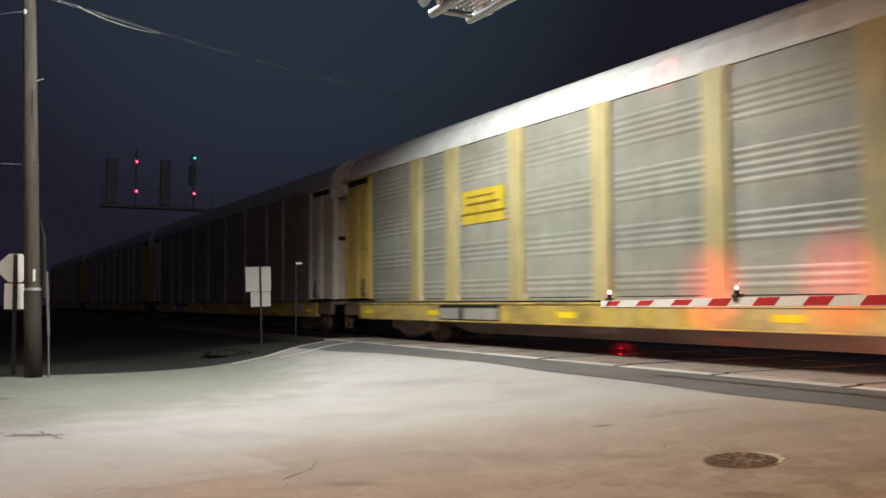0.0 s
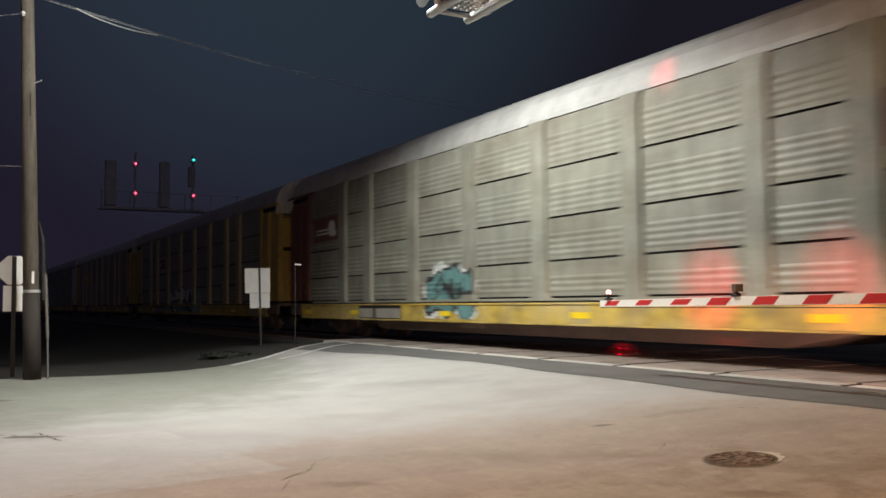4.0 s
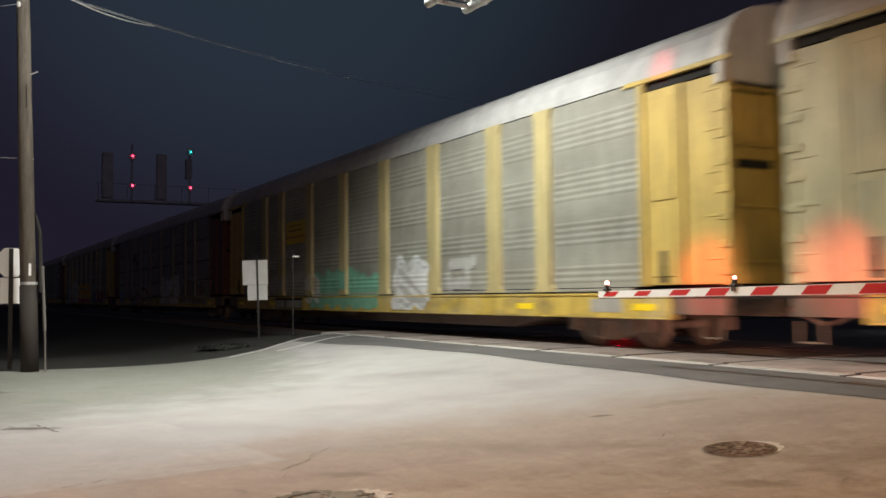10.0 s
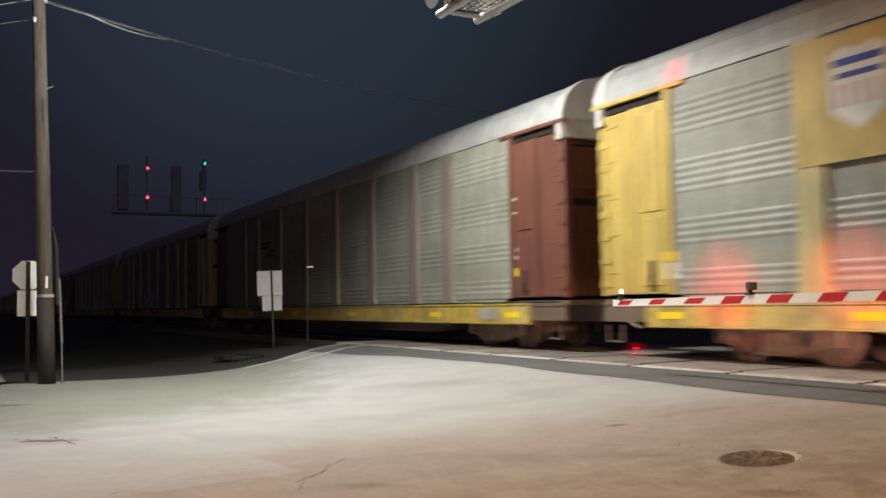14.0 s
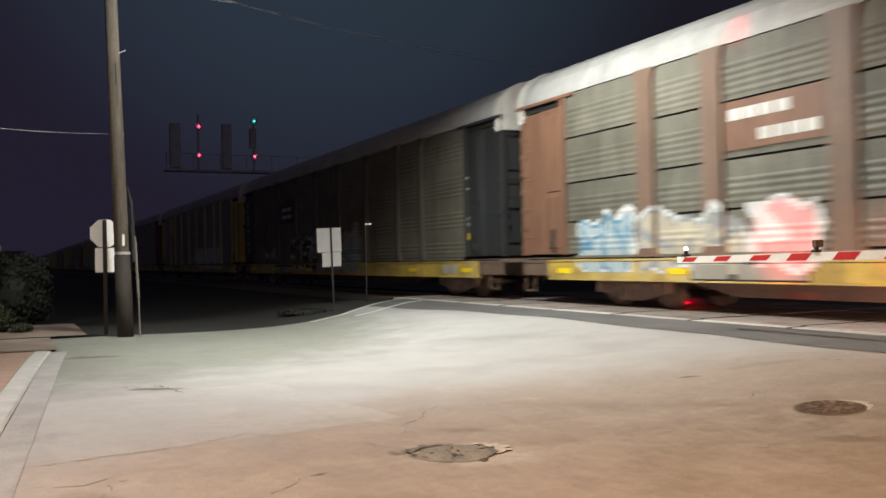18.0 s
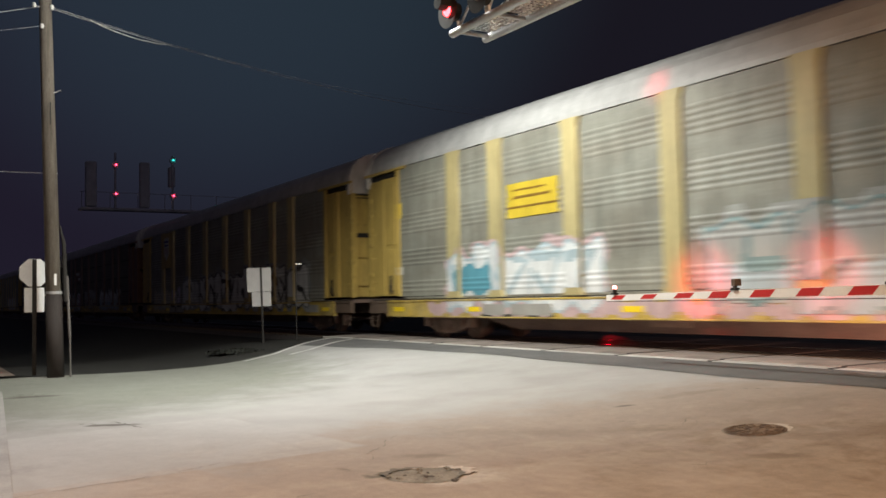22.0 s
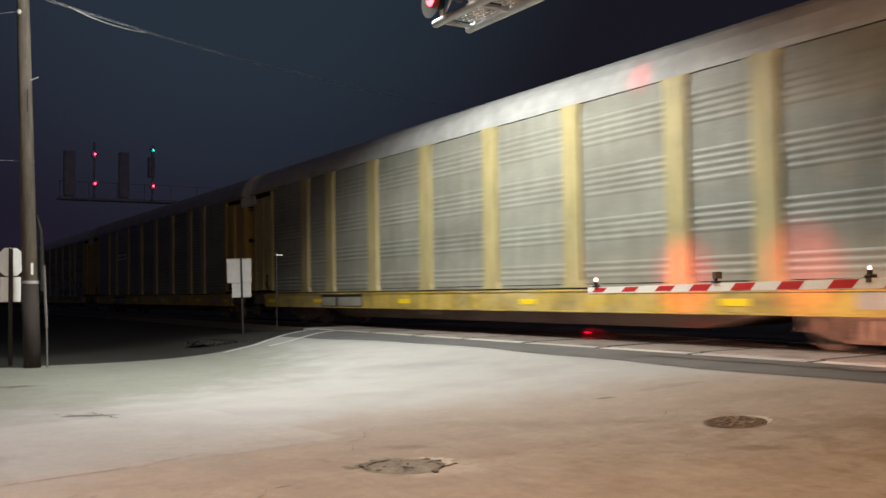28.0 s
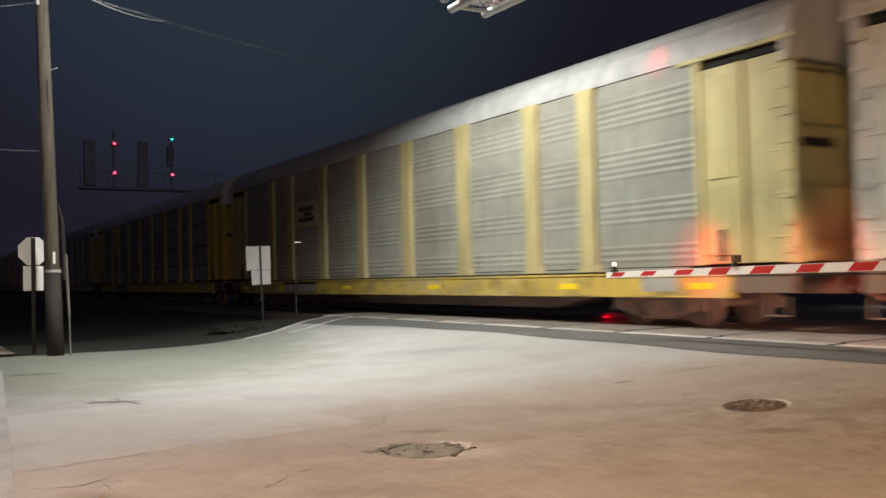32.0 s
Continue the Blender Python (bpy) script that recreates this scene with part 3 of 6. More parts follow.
part("frame_ring", rods(((0, 0, -0.05), (0, 0, 0.009), 0.312, 0.306), n=40), M_IRON, manhole)
part("lid", rods(((0, 0, -0.05), (0, 0, 0.0105), 0.282), n=40), material("dark_lid_iron", (0.075, 0.05, 0.034), 0.65, 0.2, tint=0.4, scale=12, bump=0.5), manhole)
for n in range(12):
    a = math.pi * n / 6
    ob = part("lid_rib", boxes((0.09, 0.275, -0.014, 0.014, 0.008, 0.018)), M_IRON, manhole)
    ob.rotation_euler = (0, 0, a)
for r in (0.12, 0.2, 0.265):
    bm, ring = bmesh.new(), []
    for i in range(32):
        a = math.pi * i / 16
        ring.append([bm.verts.new(((r + dr) * math.cos(a), (r + dr) * math.sin(a), z)) for dr, z in ((-0.012, 0.009), (-0.008, 0.016), (0.008, 0.016), (0.012, 0.009))])
    for i in range(32):
        for k in range(3):
            bm.faces.new((ring[i][k], ring[i - 31][k], ring[i - 31][k + 1], ring[i][k + 1]))
    bmesh.ops.recalc_face_normals(bm, faces=bm.faces)
    part("lid_ring", bm, M_IRON, manhole)
part("lid_hub", rods(((0, 0, 0.005), (0, 0, 0.017), 0.06), n=20), M_IRON, manhole)
rnd = random.Random(8)
for n in range(13):
    a, r = rnd.uniform(0, 6.28), rnd.uniform(0.03, 0.25)
    bm = blob(0, 0, rnd.uniform(0.02, 0.06), rnd.uniform(0.02, 0.05), 9, 0, n, 0.35)
    for v in bm.verts:
        v.co.z = max(0.011, 0.0195 - 3 * (v.co.x ** 2 + v.co.y ** 2))
    part("packed_dirt", bm, M_LIDDIRT, manhole).location = (r * math.cos(a), r * math.sin(a), 0)
bm, rows = bmesh.new(), []
for i in range(15):  # pale chipped concrete round the far side of the frame
    a, f = radians(20 + 8 * i), math.sin(math.pi * i / 14) ** 0.7
    rows.append([bm.verts.new((r * math.cos(a), r * math.sin(a), 0.006)) for r in (0.312, 0.318 + f * rnd.uniform(0.03, 0.1))])
for a, b in zip(rows, rows[1:]):
    bm.faces.new((a[0], a[1], b[1], b[0]))
bmesh.ops.recalc_face_normals(bm, faces=bm.faces)
part("chipped_collar", bm, M_CHIP, manhole, "pale chipped concrete")
manhole.scale = (0.95, 0.95, 1.0)
manhole.rotation_euler = (math.atan2(ground_z(MH[0], MH[1] + 0.3) - ground_z(MH[0], MH[1] - 0.3), 0.6), 0, 0)

M_OLDWALK = material("stained_walk_concrete", (0.24, 0.19, 0.16), 0.85, tint=0.3, scale=1.5, fine=40, bump=0.3, dirt=(0.12, 0.09, 0.07), dirt_amount=0.7, dirt_scale=0.9)
# kerb, gutter and brick pavement on the near corner
KERB = [(-16.6, 0.32), (-5.8, -0.58), (3.0, -1.3)]


def kerb_y(x):
    return float(np.interp(x, [p[0] for p in KERB], [p[1] for p in KERB]))


kerb = thing("kerb", "white-painted concrete kerb along a brick pavement", "kerb", kind="structure")
for n in range(13):
    x0 = -16.6 + n * 1.5
    bm = bmesh.new()
    a, b = [], []
    for k in range(6):
        x = x0 + 0.004 + k * 1.492 / 5
        y = kerb_y(x)
        z = ground_z(x, y)
        row = [bm.verts.new(v) for v in ((x, y, z - 0.1), (x, y - 0.012, z + 0.012), (x, y - 0.04, z + 0.03), (x, y - 0.24, z + 0.045), (x, y - 0.26, z - 0.1))]
        if a:
            for i in range(4):
                bm.faces.new((a[i], a[i + 1], row[i + 1], row[i]))
        else:
            bm.faces.new(row)
        a = row
    bm.faces.new(a[::-1])
    bmesh.ops.recalc_face_normals(bm, faces=bm.faces)
    part("kerb_stone", bm, M_KERB, kerb)
M_GUTTER = material("gutter_concrete", (0.33, 0.325, 0.315), 0.85, tint=0.15, dirt=(0.17, 0.16, 0.15), dirt_amount=0.5)
ribbon([(x, y + 0.13) for x, y in KERB], 0.27, 0.006, "gutter", M_GUTTER, "grey concrete gutter along the kerb", 0, "gutter")
xs = list(np.arange(-16.5, 3.1, 0.65))
tagged(sheet("brick_pavement", xs, [0, 0.25, 0.5, 0.75, 1], 0.04, M_PAVER, fn=lambda x, y: ground_z(x, 0)), "reddish brick pavement behind a white kerb", "pavement", kind="structure")
pave = bpy.data.objects["brick_pavement"]
for v in pave.data.vertices:
    back = -6.5
    v.co.y = (kerb_y(v.co.x) - 0.25) + v.co.y * (back - kerb_y(v.co.x) + 0.25)
tagged(sheet("concrete_walk", [-20.4, -19, -17.6, -16.6], [-9, -6, -3, -1, 0.2, 0.45], 0.05, M_OLDWALK), "stained concrete walk beside the pole", "pavement", kind="structure")
tagged(sheet("concrete_walk", [-25, -22, -20.5], [-1.2, -0.4, 0.4, 1.2], 0.06, M_OLDWALK), "stained concrete walk past the house", "pavement", kind="structure")

# ---- utility pole and wires ----
pole = thing("utility_pole", "tall weathered wooden utility pole with a conduit", "utility pole", (-20.15, 1.98, -0.2))
part("shaft", rods(((0, -0.02, 0), (-0.03, -0.34, 11.5), 0.165, 0.115), n=20), M_WOOD, pole, smooth=True)
part("butt_wrap", rods(((0, -0.02, 0), (-0.005, -0.07, 1.84), 0.176, 0.17), n=20), material("creosoted_wrap", (0.03, 0.023, 0.021), 0.8, tint=0.3, stretch=(6, 6, 0.6)), pole, "dark creosoted lower end", smooth=True)
M_TRUNKING = material("weathered_conduit", (0.13, 0.12, 0.115), 0.7, tint=0.25)
part("conduit", rods(((0.08, 0.27, 0), (0.08, 0.25, 0.9), 0.02), ((0.08, 0.25, 0.9), (0.08, 0.19, 2.25), 0.032), n=10), M_TRUNKING, pole, "grey steel conduit")
part("cable_guard", rods(((0.06, 0.17, 1.7), (0.05, 0.13, 2.95), 0.055, 0.045), ((0.05, 0.13, 2.95), (0.03, 0.05, 3.35), 0.045, 0.02)), M_DARK, pole, "dark cable guard")
part("steel_band", rods(((0, -0.06, 1.86), (0, -0.06, 1.92), 0.172), n=20), M_GALV, pole, "pale steel band")
part("sign_tag", boxes((0.15, 0.158, -0.08, -0.03, 2.05, 2.3)), M_WHITE, pole)
part("wire_bracket", rods(((0, 0, 4.5), (0.02, -0.26, 4.5), 0.025)), M_GALV, pole)
part("pole_step", rods(((0.06, -0.09, 6.27), (0.09, 0.06, 6.34), 0.013)), M_GALV, pole)
M_PORCELAIN = material("white_porcelain", (0.75, 0.75, 0.73), 0.25, tint=0.05, bump=0)
M_CABLE = material("bare_aluminium_wire", (0.55, 0.56, 0.57), 0.5, tint=0.1)
for y, z in ((-0.3, 7.72), (-0.46, 8.16), (-0.1, 8.16)):
    bm = rods(((0.1, y - 0.03, z - 0.05), (0.1, y - 0.03, z + 0.05), 0.035), ((0.1, y - 0.03, z - 0.012), (0.1, y - 0.03, z + 0.012), 0.05), n=12)
    part("insulator", bm, M_PORCELAIN, pole, "white porcelain spool insulator", smooth=False)
part("bolt_scar", boxes((0.138, 0.15, -0.17, -0.15, 5.55, 6.05), bevel=0.004), M_DARK, pole, "dark vertical check in the timber")


def wire(name, a, b, sag, r, label):
    pts = []
    for i in range(25):
        t = i / 24
        p = Vector(a).lerp(Vector(b), t)
        p.z -= sag * 4 * t * (1 - t)
        pts.append(p)
    bm = bmesh.new()
    side = (pts[-1] - pts[0]).cross(Vector((0, 0, 1))).normalized()
    rings = [[bm.verts.new(p + r * (math.cos(k * math.pi / 3) * side + math.sin(k * math.pi / 3) * Vector((0, 0, 1)))) for k in range(6)] for p in pts]
    for u, v in zip(rings, rings[1:]):
        for k in range(6):
            bm.faces.new((u[k], u[(k + 1) % 6], v[(k + 1) % 6], v[k]))
    bm.faces.new(rings[0][::-1])
    bm.faces.new(rings[-1])
    return tagged(finish(name, bm, M_CABLE), label, "wire")


wire("overhead_wire", (-20.1, 1.66, 7.98), (-29, 21, 8.7), 0.42, 0.0075, "thick overhead cable hung from the wooden pole")
wire("overhead_wire", (-20.1, 1.86, 7.98), (-28.6, 20.5, 8.95), 0.5, 0.0035, "thin overhead wire hung from the wooden pole")
wire("overhead_wire", (-20.6, 2.75, 7.95), (-21.5, 4.7, 7.86), 0.09, 0.013, "short slack loop of overhead cable")
wire("service_wire", (-20.14, 1.72, 4.3), (-23.98, -1.62, 4.95), 0.06, 0.0075, "thin service wire from the pole to the house")
wire("overhead_wire", (-20.1, 1.66, 7.98), (-24.2, -5.5, 7.4), 0.15, 0.012, "overhead cable from the pole past the house")
wire("overhead_wire", (-20.05, 1.63, 7.52), (-24.2, -5.6, 7.2), 0.15, 0.005, "thin wire from the pole to the house eave")

# ---- signs seen from behind ----
stop = thing("stop_sign", "back of an octagonal road sign on a steel post", "road sign", (-21.1, 1.64, -0.14))
ring = [(0.335 * math.cos(math.pi / 8 + i * math.pi / 4), 0.335 * math.sin(math.pi / 8 + i * math.pi / 4)) for i in range(8)]
bm = outline(ring, -0.004, 0.004)
bmesh.ops.transform(bm, verts=bm.verts, matrix=Matrix.Translation((0, 0, 2.30)) @ Matrix.Rotation(radians(90), 4, "Y"))
part("octagon_plate", bm, M_SIGNBACK, stop, "bare aluminium back")
part("lower_plate", boxes((-0.004, 0.004, -0.21, 0.21, 1.41, 1.965), bevel=0.003), M_SIGNBACK, stop)
part("post", boxes((0.008, 0.035, -0.028, 0.028, 0, 2.6), (0.008, 0.014, -0.045, 0.045, 0, 2.6)), M_DARK, stop)
for z in (1.5, 1.88, 2.15, 2.5):
    part("bolt", rods(((0.03, 0, z), (0.045, 0, z), 0.012), n=6), M_DARK, stop)

pair = thing("road_sign", "backs of two rectangular sign plates on a steel post", "road sign", (-24.44, 8.2, 0.2))
part("upper_plate", boxes((-0.004, 0.004, -0.41, 0.3, 1.5, 2.2), bevel=0.003), M_SIGNDULL, pair, "bare aluminium back")
part("lower_plate", boxes((-0.004, 0.004, -0.28, 0.28, 1.07, 1.49), bevel=0.003), M_SIGNDULL, pair)
part("post", boxes((0.008, 0.035, -0.028, 0.028, -0.1, 2.22)), M_DARK, pair)
pair.rotation_euler = (radians(1.5), 0, radians(-8))
marker = thing("marker_post", "thin dark post with a small white reflector", "marker post", (-23.7, 8.95, 0.1))
part("post", rods(((0, 0, 0), (0, 0, 2.45), 0.02), n=8), M_DARK, marker)
part("reflector", boxes((0.0, 0.02, -0.02, 0.18, 2.36, 2.40)), M_WHITE, marker)

# ---- crossing gate ----
M_GLOWRED = material("lit_red_lens", (0.6, 0.05, 0.04), 0.3, tint=0, bump=0, glow=(1.0, 0.05, 0.06, 12))
M_GLOWTIP = material("lit_gate_lens", (0.8, 0.3, 0.25), 0.3, tint=0, bump=0, glow=(1.0, 0.34, 0.28, 9))
ARM_Y = 8.8
gate = thing("crossing_gate", "lowered crossing gate arm with red and white stripes", "crossing gate", (0, ARM_Y, 0.28))
A0, A1 = -10.03, -1.9


def arm_edges(x):
    """The arm thickens towards its pivot."""
    f = (x - A0) / (A1 - A0)
    return 1.015 + 0.05 * f, 1.11 + 0.095 * f


def arm_piece(x0, x1, slant, name, mat, inset):
    prof = []
    for x, lo in ((x0, True), (x1, True), (x1, False), (x0, False)):
        b, t = arm_edges(x)
        prof.append((x + (0 if lo else slant), b + inset if lo else t - inset * 0.6))
    bm = bmesh.new()
    f = [bm.verts.new((x, -0.021, z)) for x, z in prof]
    g = [bm.verts.new((x, 0.021, z)) for x, z in prof]
    bm.faces.new(f)
    bm.faces.new(g[::-1])
    for i in range(4):
        bm.faces.new((f[i], g[i], g[(i + 1) % 4], f[(i + 1) % 4]))
    bmesh.ops.recalc_face_normals(bm, faces=bm.faces)
    return part(name, bm, mat, gate)


# a white board with red bars let into it, leaning forward, taller towards the pivot
board = bmesh.new()
prof = [(A0, arm_edges(A0)[0]), (A1, arm_edges(A1)[0]), (A1, arm_edges(A1)[1]), (A0, arm_edges(A0)[1])]
f, g = [board.verts.new((x, -0.018, z)) for x, z in prof], [board.verts.new((x, 0.018, z)) for x, z in prof]
board.faces.new(f)
board.faces.new(g[::-1])
for i in range(4):
    board.faces.new((f[i], g[i], g[(i + 1) % 4], f[(i + 1) % 4]))
bmesh.ops.recalc_face_normals(board, faces=board.faces)
part("arm_board", board, M_WHITE, gate, "white reflective board")
for n in range(11):
    x = (-9.93, -9.26, -8.56, -7.9)[n] if n < 4 else -7.9 + 0.733 * (n - 3)
    arm_piece(x, x + (0.26, 0.28, 0.32, 0.33)[min(n, 3)], 0.1, "red_stripe", M_RED, 0.018 if n < 3 else 0.008)
part("arm_tube", boxes((A0, A1, 0.022, 0.05, 1.05, 1.1)), M_GALV, gate)
part("arm_edge", boxes((A0, -2.2, -0.012, 0.02, 1.0, 1.012)), M_DARK, gate, "dark lower edge strip")
covers = []
for n, x in enumerate((-9.85, -7.42, -5.15)):
    top = arm_edges(x)[1]
    lampbox = part("gate_lamp", boxes((x - 0.045, x + 0.045, -0.05, 0.05, top + 0.0, top + 0.035), (x - 0.025, x + 0.025, -0.025, 0.025, top + 0.035, top + 0.1), bevel=0.008), M_DARK, gate, "small dark lamp housing")
    bm = bmesh.new()
    bmesh.ops.create_uvsphere(bm, u_segments=14, v_segments=8, radius=0.034 if n == 0 else 0.025)
    bmesh.ops.translate(bm, verts=bm.verts, vec=(x, 0, top + 0.115))
    part("lens", bm, M_GLOWTIP, lampbox, "lit gate lamp lens", smooth=True)
    if n:  # the two lamps nearer the pivot flash by turns: an added cover, no part of the gate, slides over each lens
        bm = bmesh.new()
        for r in ((-0.031, 0.031, -0.034, -0.031, 0.06, 0.155), (-0.031, 0.031, 0.092, 0.095, 0.06, 0.155), (-0.031, -0.028, -0.031, 0.092, 0.06, 0.155),
                  (0.028, 0.031, -0.031, 0.092, 0.06, 0.155), (-0.028, 0.028, -0.031, 0.092, 0.152, 0.155)):
            box(bm, *r)
        cover = part("added_lamp_cover", bm, M_IRON, gate, "added dark cover that hides the lens between flashes")
        cover.location = (x, 0, top)
        covers.append(cover)
part("mast", rods(((-1.2, 0, 0), (-1.2, 0, 2.9), 0.065), n=16), M_GALV, gate)
part("drive_box", boxes((-1.95, -1.0, -0.3, 0.3, 0.7, 1.35), bevel=0.03), M_GALV, gate)
part("foundation", boxes((-1.7, -0.7, -0.45, 0.45, -0.3, 0.05), bevel=0.02), M_ROAD, gate)

# ---- cantilever with a walkway and flashing lamps ----
cant = thing("signal_cantilever", "galvanised cantilever walkway with red flashing lamps over the road", "signal cantilever", (0, 0, 0))
ZC = 5.34
for y, x0 in ((6.07, -10.2), (6.66, -10.2)):
    tube = part("chord_tube", rods(((x0, y, ZC), (-0.8, y, ZC), 0.062), n=14), M_GALV, cant, smooth=False)
    part("chord_tube", rods(((x0 + 0.9, y, ZC + 0.62), (-0.8, y, ZC + 0.62), 0.05), n=12), M_GALV, cant)
    for n in range(12):
        xa = x0 + 0.15 + n * 0.78
        part("lattice_bar", rods(((xa, y, ZC), (xa + 0.39 + 0.3 * (n == 0), y, ZC + 0.62), 0.022), ((xa + 0.39 + 0.3 * (n == 0), y, ZC + 0.62), (xa + 0.78, y, ZC), 0.022), n=6), M_GALV, cant)
for n in range(10):
    xa = -10.05 + n * 0.95
    part("cross_tube", rods(((xa, 6.07, ZC), (xa, 6.66, ZC), 0.035), n=8), M_GALV, cant)
for n in range(9):
    x0 = -9.97 + n * 0.95
    bm = bmesh.new()
    for i in range(9):
        xx = x0 + 0.09 * i
        box(bm, xx, xx + 0.012, 6.12, 6.6, ZC + 0.03, ZC + 0.055)
    for i in range(6):
        yy = 6.12 + 0.094 * i
        box(bm, x0, x0 + 0.75, yy, yy + 0.012, ZC + 0.032, ZC + 0.053)
    part("grating", bm, M_GALV, cant, "open steel grating")
for n, (x, y) in enumerate(((-10.0, 5.9), (-9.2, 5.9))):
    head = part("flasher", rods(((x, y - 0.02, ZC + 0.27), (x, y + 0.14, ZC + 0.27), 0.15, 0.13), n=24), M_DARK, cant, "dark flasher housing")
    part("background_disc", rods(((x, y - 0.03, ZC + 0.27), (x, y - 0.025, ZC + 0.27), 0.26), n=28), M_DARK, head)
    part("lens", rods(((x, y - 0.06, ZC + 0.27), (x, y - 0.03, ZC + 0.27), 0.075, 0.09), n=20), M_GLOWRED if n == 0 else M_IRON, head)
    part("visor", rods(((x, y - 0.2, ZC + 0.37), (x, y - 0.03, ZC + 0.37), 0.10, 0.11), n=12), M_DARK, head)
    part("bracket", rods(((x, y + 0.14, ZC + 0.27), (x, 6.07, ZC + 0.02), 0.03), n=8), M_GALV, head)
for n, x in enumerate((-10.0, -9.2)):
    head = part("flasher", rods(((x, 6.72, ZC + 0.3), (x, 6.88, ZC + 0.3), 0.13, 0.15), n=24), M_DARK, cant, "dark flasher housing")
    part("background_disc", rods(((x, 6.885, ZC + 0.3), (x, 6.89, ZC + 0.3), 0.26), n=28), M_DARK, head)
    part("lens", rods(((x, 6.89, ZC + 0.3), (x, 6.92, ZC + 0.3), 0.09, 0.075), n=20), M_GLOWRED, head)
    part("bracket", rods(((x, 6.66, ZC + 0.02), (x, 6.74, ZC + 0.3), 0.03), n=8), M_GALV, head)
part("mast", rods(((-0.8, 6.37, 0), (-0.8, 6.37, 6.4), 0.13), n=20), M_GALV, cant)
part("foundation", boxes((-1.3, -0.3, 5.87, 6.87, -0.2, 0.12), bevel=0.02), M_ROAD, cant)

# ---- railway signal gantry far down the line ----
M_GLOWGREEN = material("lit_green_lens", (0.05, 0.5, 0.4), 0.3, tint=0, bump=0, glow=(0.03, 0.7, 0.62, 4))
M_GLOWSIGNAL = material("lit_red_signal", (0.6, 0.03, 0.05), 0.3, tint=0, bump=0, glow=(1.0, 0.07, 0.16, 8))
M_SIGNALDARK = material("grey_signal_steel", (0.42, 0.42, 0.44), 0.8, tint=0.2)
gantry = thing("signal_gantry", "dark steel signal gantry across the railway with lit signals", "signal gantry", (-58.1, 0, 0))
for dx in (-0.4, 0.4):
    part("chord", boxes((dx - 0.06, dx + 0.06, 8.6, 20.2, 7.3, 7.42)), M_SIGNALDARK, gantry)
part("walkway", boxes((-0.4, 0.4, 8.7, 20.1, 7.42, 7.46)), M_SIGNALDARK, gantry)
for n in range(7):
    part("rail_post", rods(((-0.4, 8.8 + n * 1.7, 7.46), (-0.4, 8.8 + n * 1.7, 8.5), 0.025), n=5), M_SIGNALDARK, gantry)
part("handrail", rods(((-0.4, 8.7, 8.5), (-0.4, 20.0, 8.5), 0.02), n=5), M_SIGNALDARK, gantry)
part("leg", boxes((-0.5, 0.5, 19.75, 20.25, -0.4, 7.3)), M_SIGNALDARK, gantry)
for y, top, bottom, mat in ((10.63, 10.11, 8.29, M_GLOWSIGNAL), (14.17, 10.6, 8.31, M_GLOWGREEN)):
    mast = part("signal_mast", rods(((0.5, y, 7.4), (0.5, y, 10.9), 0.07), n=8), M_SIGNALDARK, gantry)
    for z, m in ((top, mat), (bottom, M_GLOWSIGNAL)):
        head = part("signal_head", rods(((0.55, y, z), (0.75, y, z), 0.21), n=20), M_SIGNALDARK, gantry)
        part("lens", rods(((0.76, y, z), (0.82, y, z), 0.045), n=16), m, head, "lit signal lens")
for y0, y1, z0, z1 in ((8.9, 9.55, 7.5, 10.3), (12.15, 12.75, 7.5, 10.4), (13.95, 14.35, 8.9, 10.2)):
    part("equipment_box", boxes((0.1, 0.5, y0, y1, z0, z1), bevel=0.05), M_SIGNALDARK, gantry)

# ---- house, shrubs and yard beyond the pole ----
M_SIDING = material("cream_render", (0.8, 0.77, 0.62), 0.7, tint=0.08, scale=2, dirt=(0.35, 0.31, 0.22), dirt_amount=0.35)
M_TRIM = material("pale_trim", (0.62, 0.58, 0.48), 0.6, tint=0.08)
M_SHINGLE = material("dark_shingle", (0.035, 0.033, 0.035), 0.9, tint=0.3, scale=6)
M_PANE = material("dark_window_glass", (0.01, 0.01, 0.012), 0.08, tint=0, bump=0)
HX, HY = -24.0, -1.53
house = thing("house", "two-storey cream house with dark windows and a wide eave", "house", (HX, HY, -0.1))
part("wall", boxes((-2.7, 0, -9.5, 0, 0.45, 7.0)), M_SIDING, house)
part("rear_wall", boxes((-9, -2.7, -9.5, -1.2, 0.45, 7.0)), M_SIDING, house)
part("foundation_wall", boxes((-2.7, 0.02, -9.5, 0.02, -0.2, 0.45), (-9, -2.7, -9.5, -1.18, -0.2, 0.45)), M_GUTTER, house)
for z0, z1 in ((0.95, 3.1), (4.2, 6.75)):
    for x in (-0.6, -2.1):
        part("shutter", boxes((x - 0.45, x + 0.45, 0.0, 0.06, z0, z1), bevel=0.01), M_SHINGLE, house, "dark wooden shutter")
    part("side_window", boxes((-1.65, -1.05, 0.0, 0.03, z0 + 0.1, z1 - 0.1)), M_PANE, house)
part("wall_ledge", boxes((0.0, 0.13, -1.9, -0.4, 1.72, 1.79), bevel=0.008), M_SHINGLE, house, "narrow dark ledge on the wall")
part("wall_fixture", boxes((0.0, 0.1, -0.52, -0.42, 1.95, 2.1), bevel=0.02), M_SHINGLE, house, "small dark fitting on the wall")
part("eave", boxes((-2.9, 0.45, -10, 0.33, 6.98, 7.14), (-2.9, 0.5, -10, 0.38, 7.14, 7.36), bevel=0.02), M_TRIM, house, "moulded pale eave")
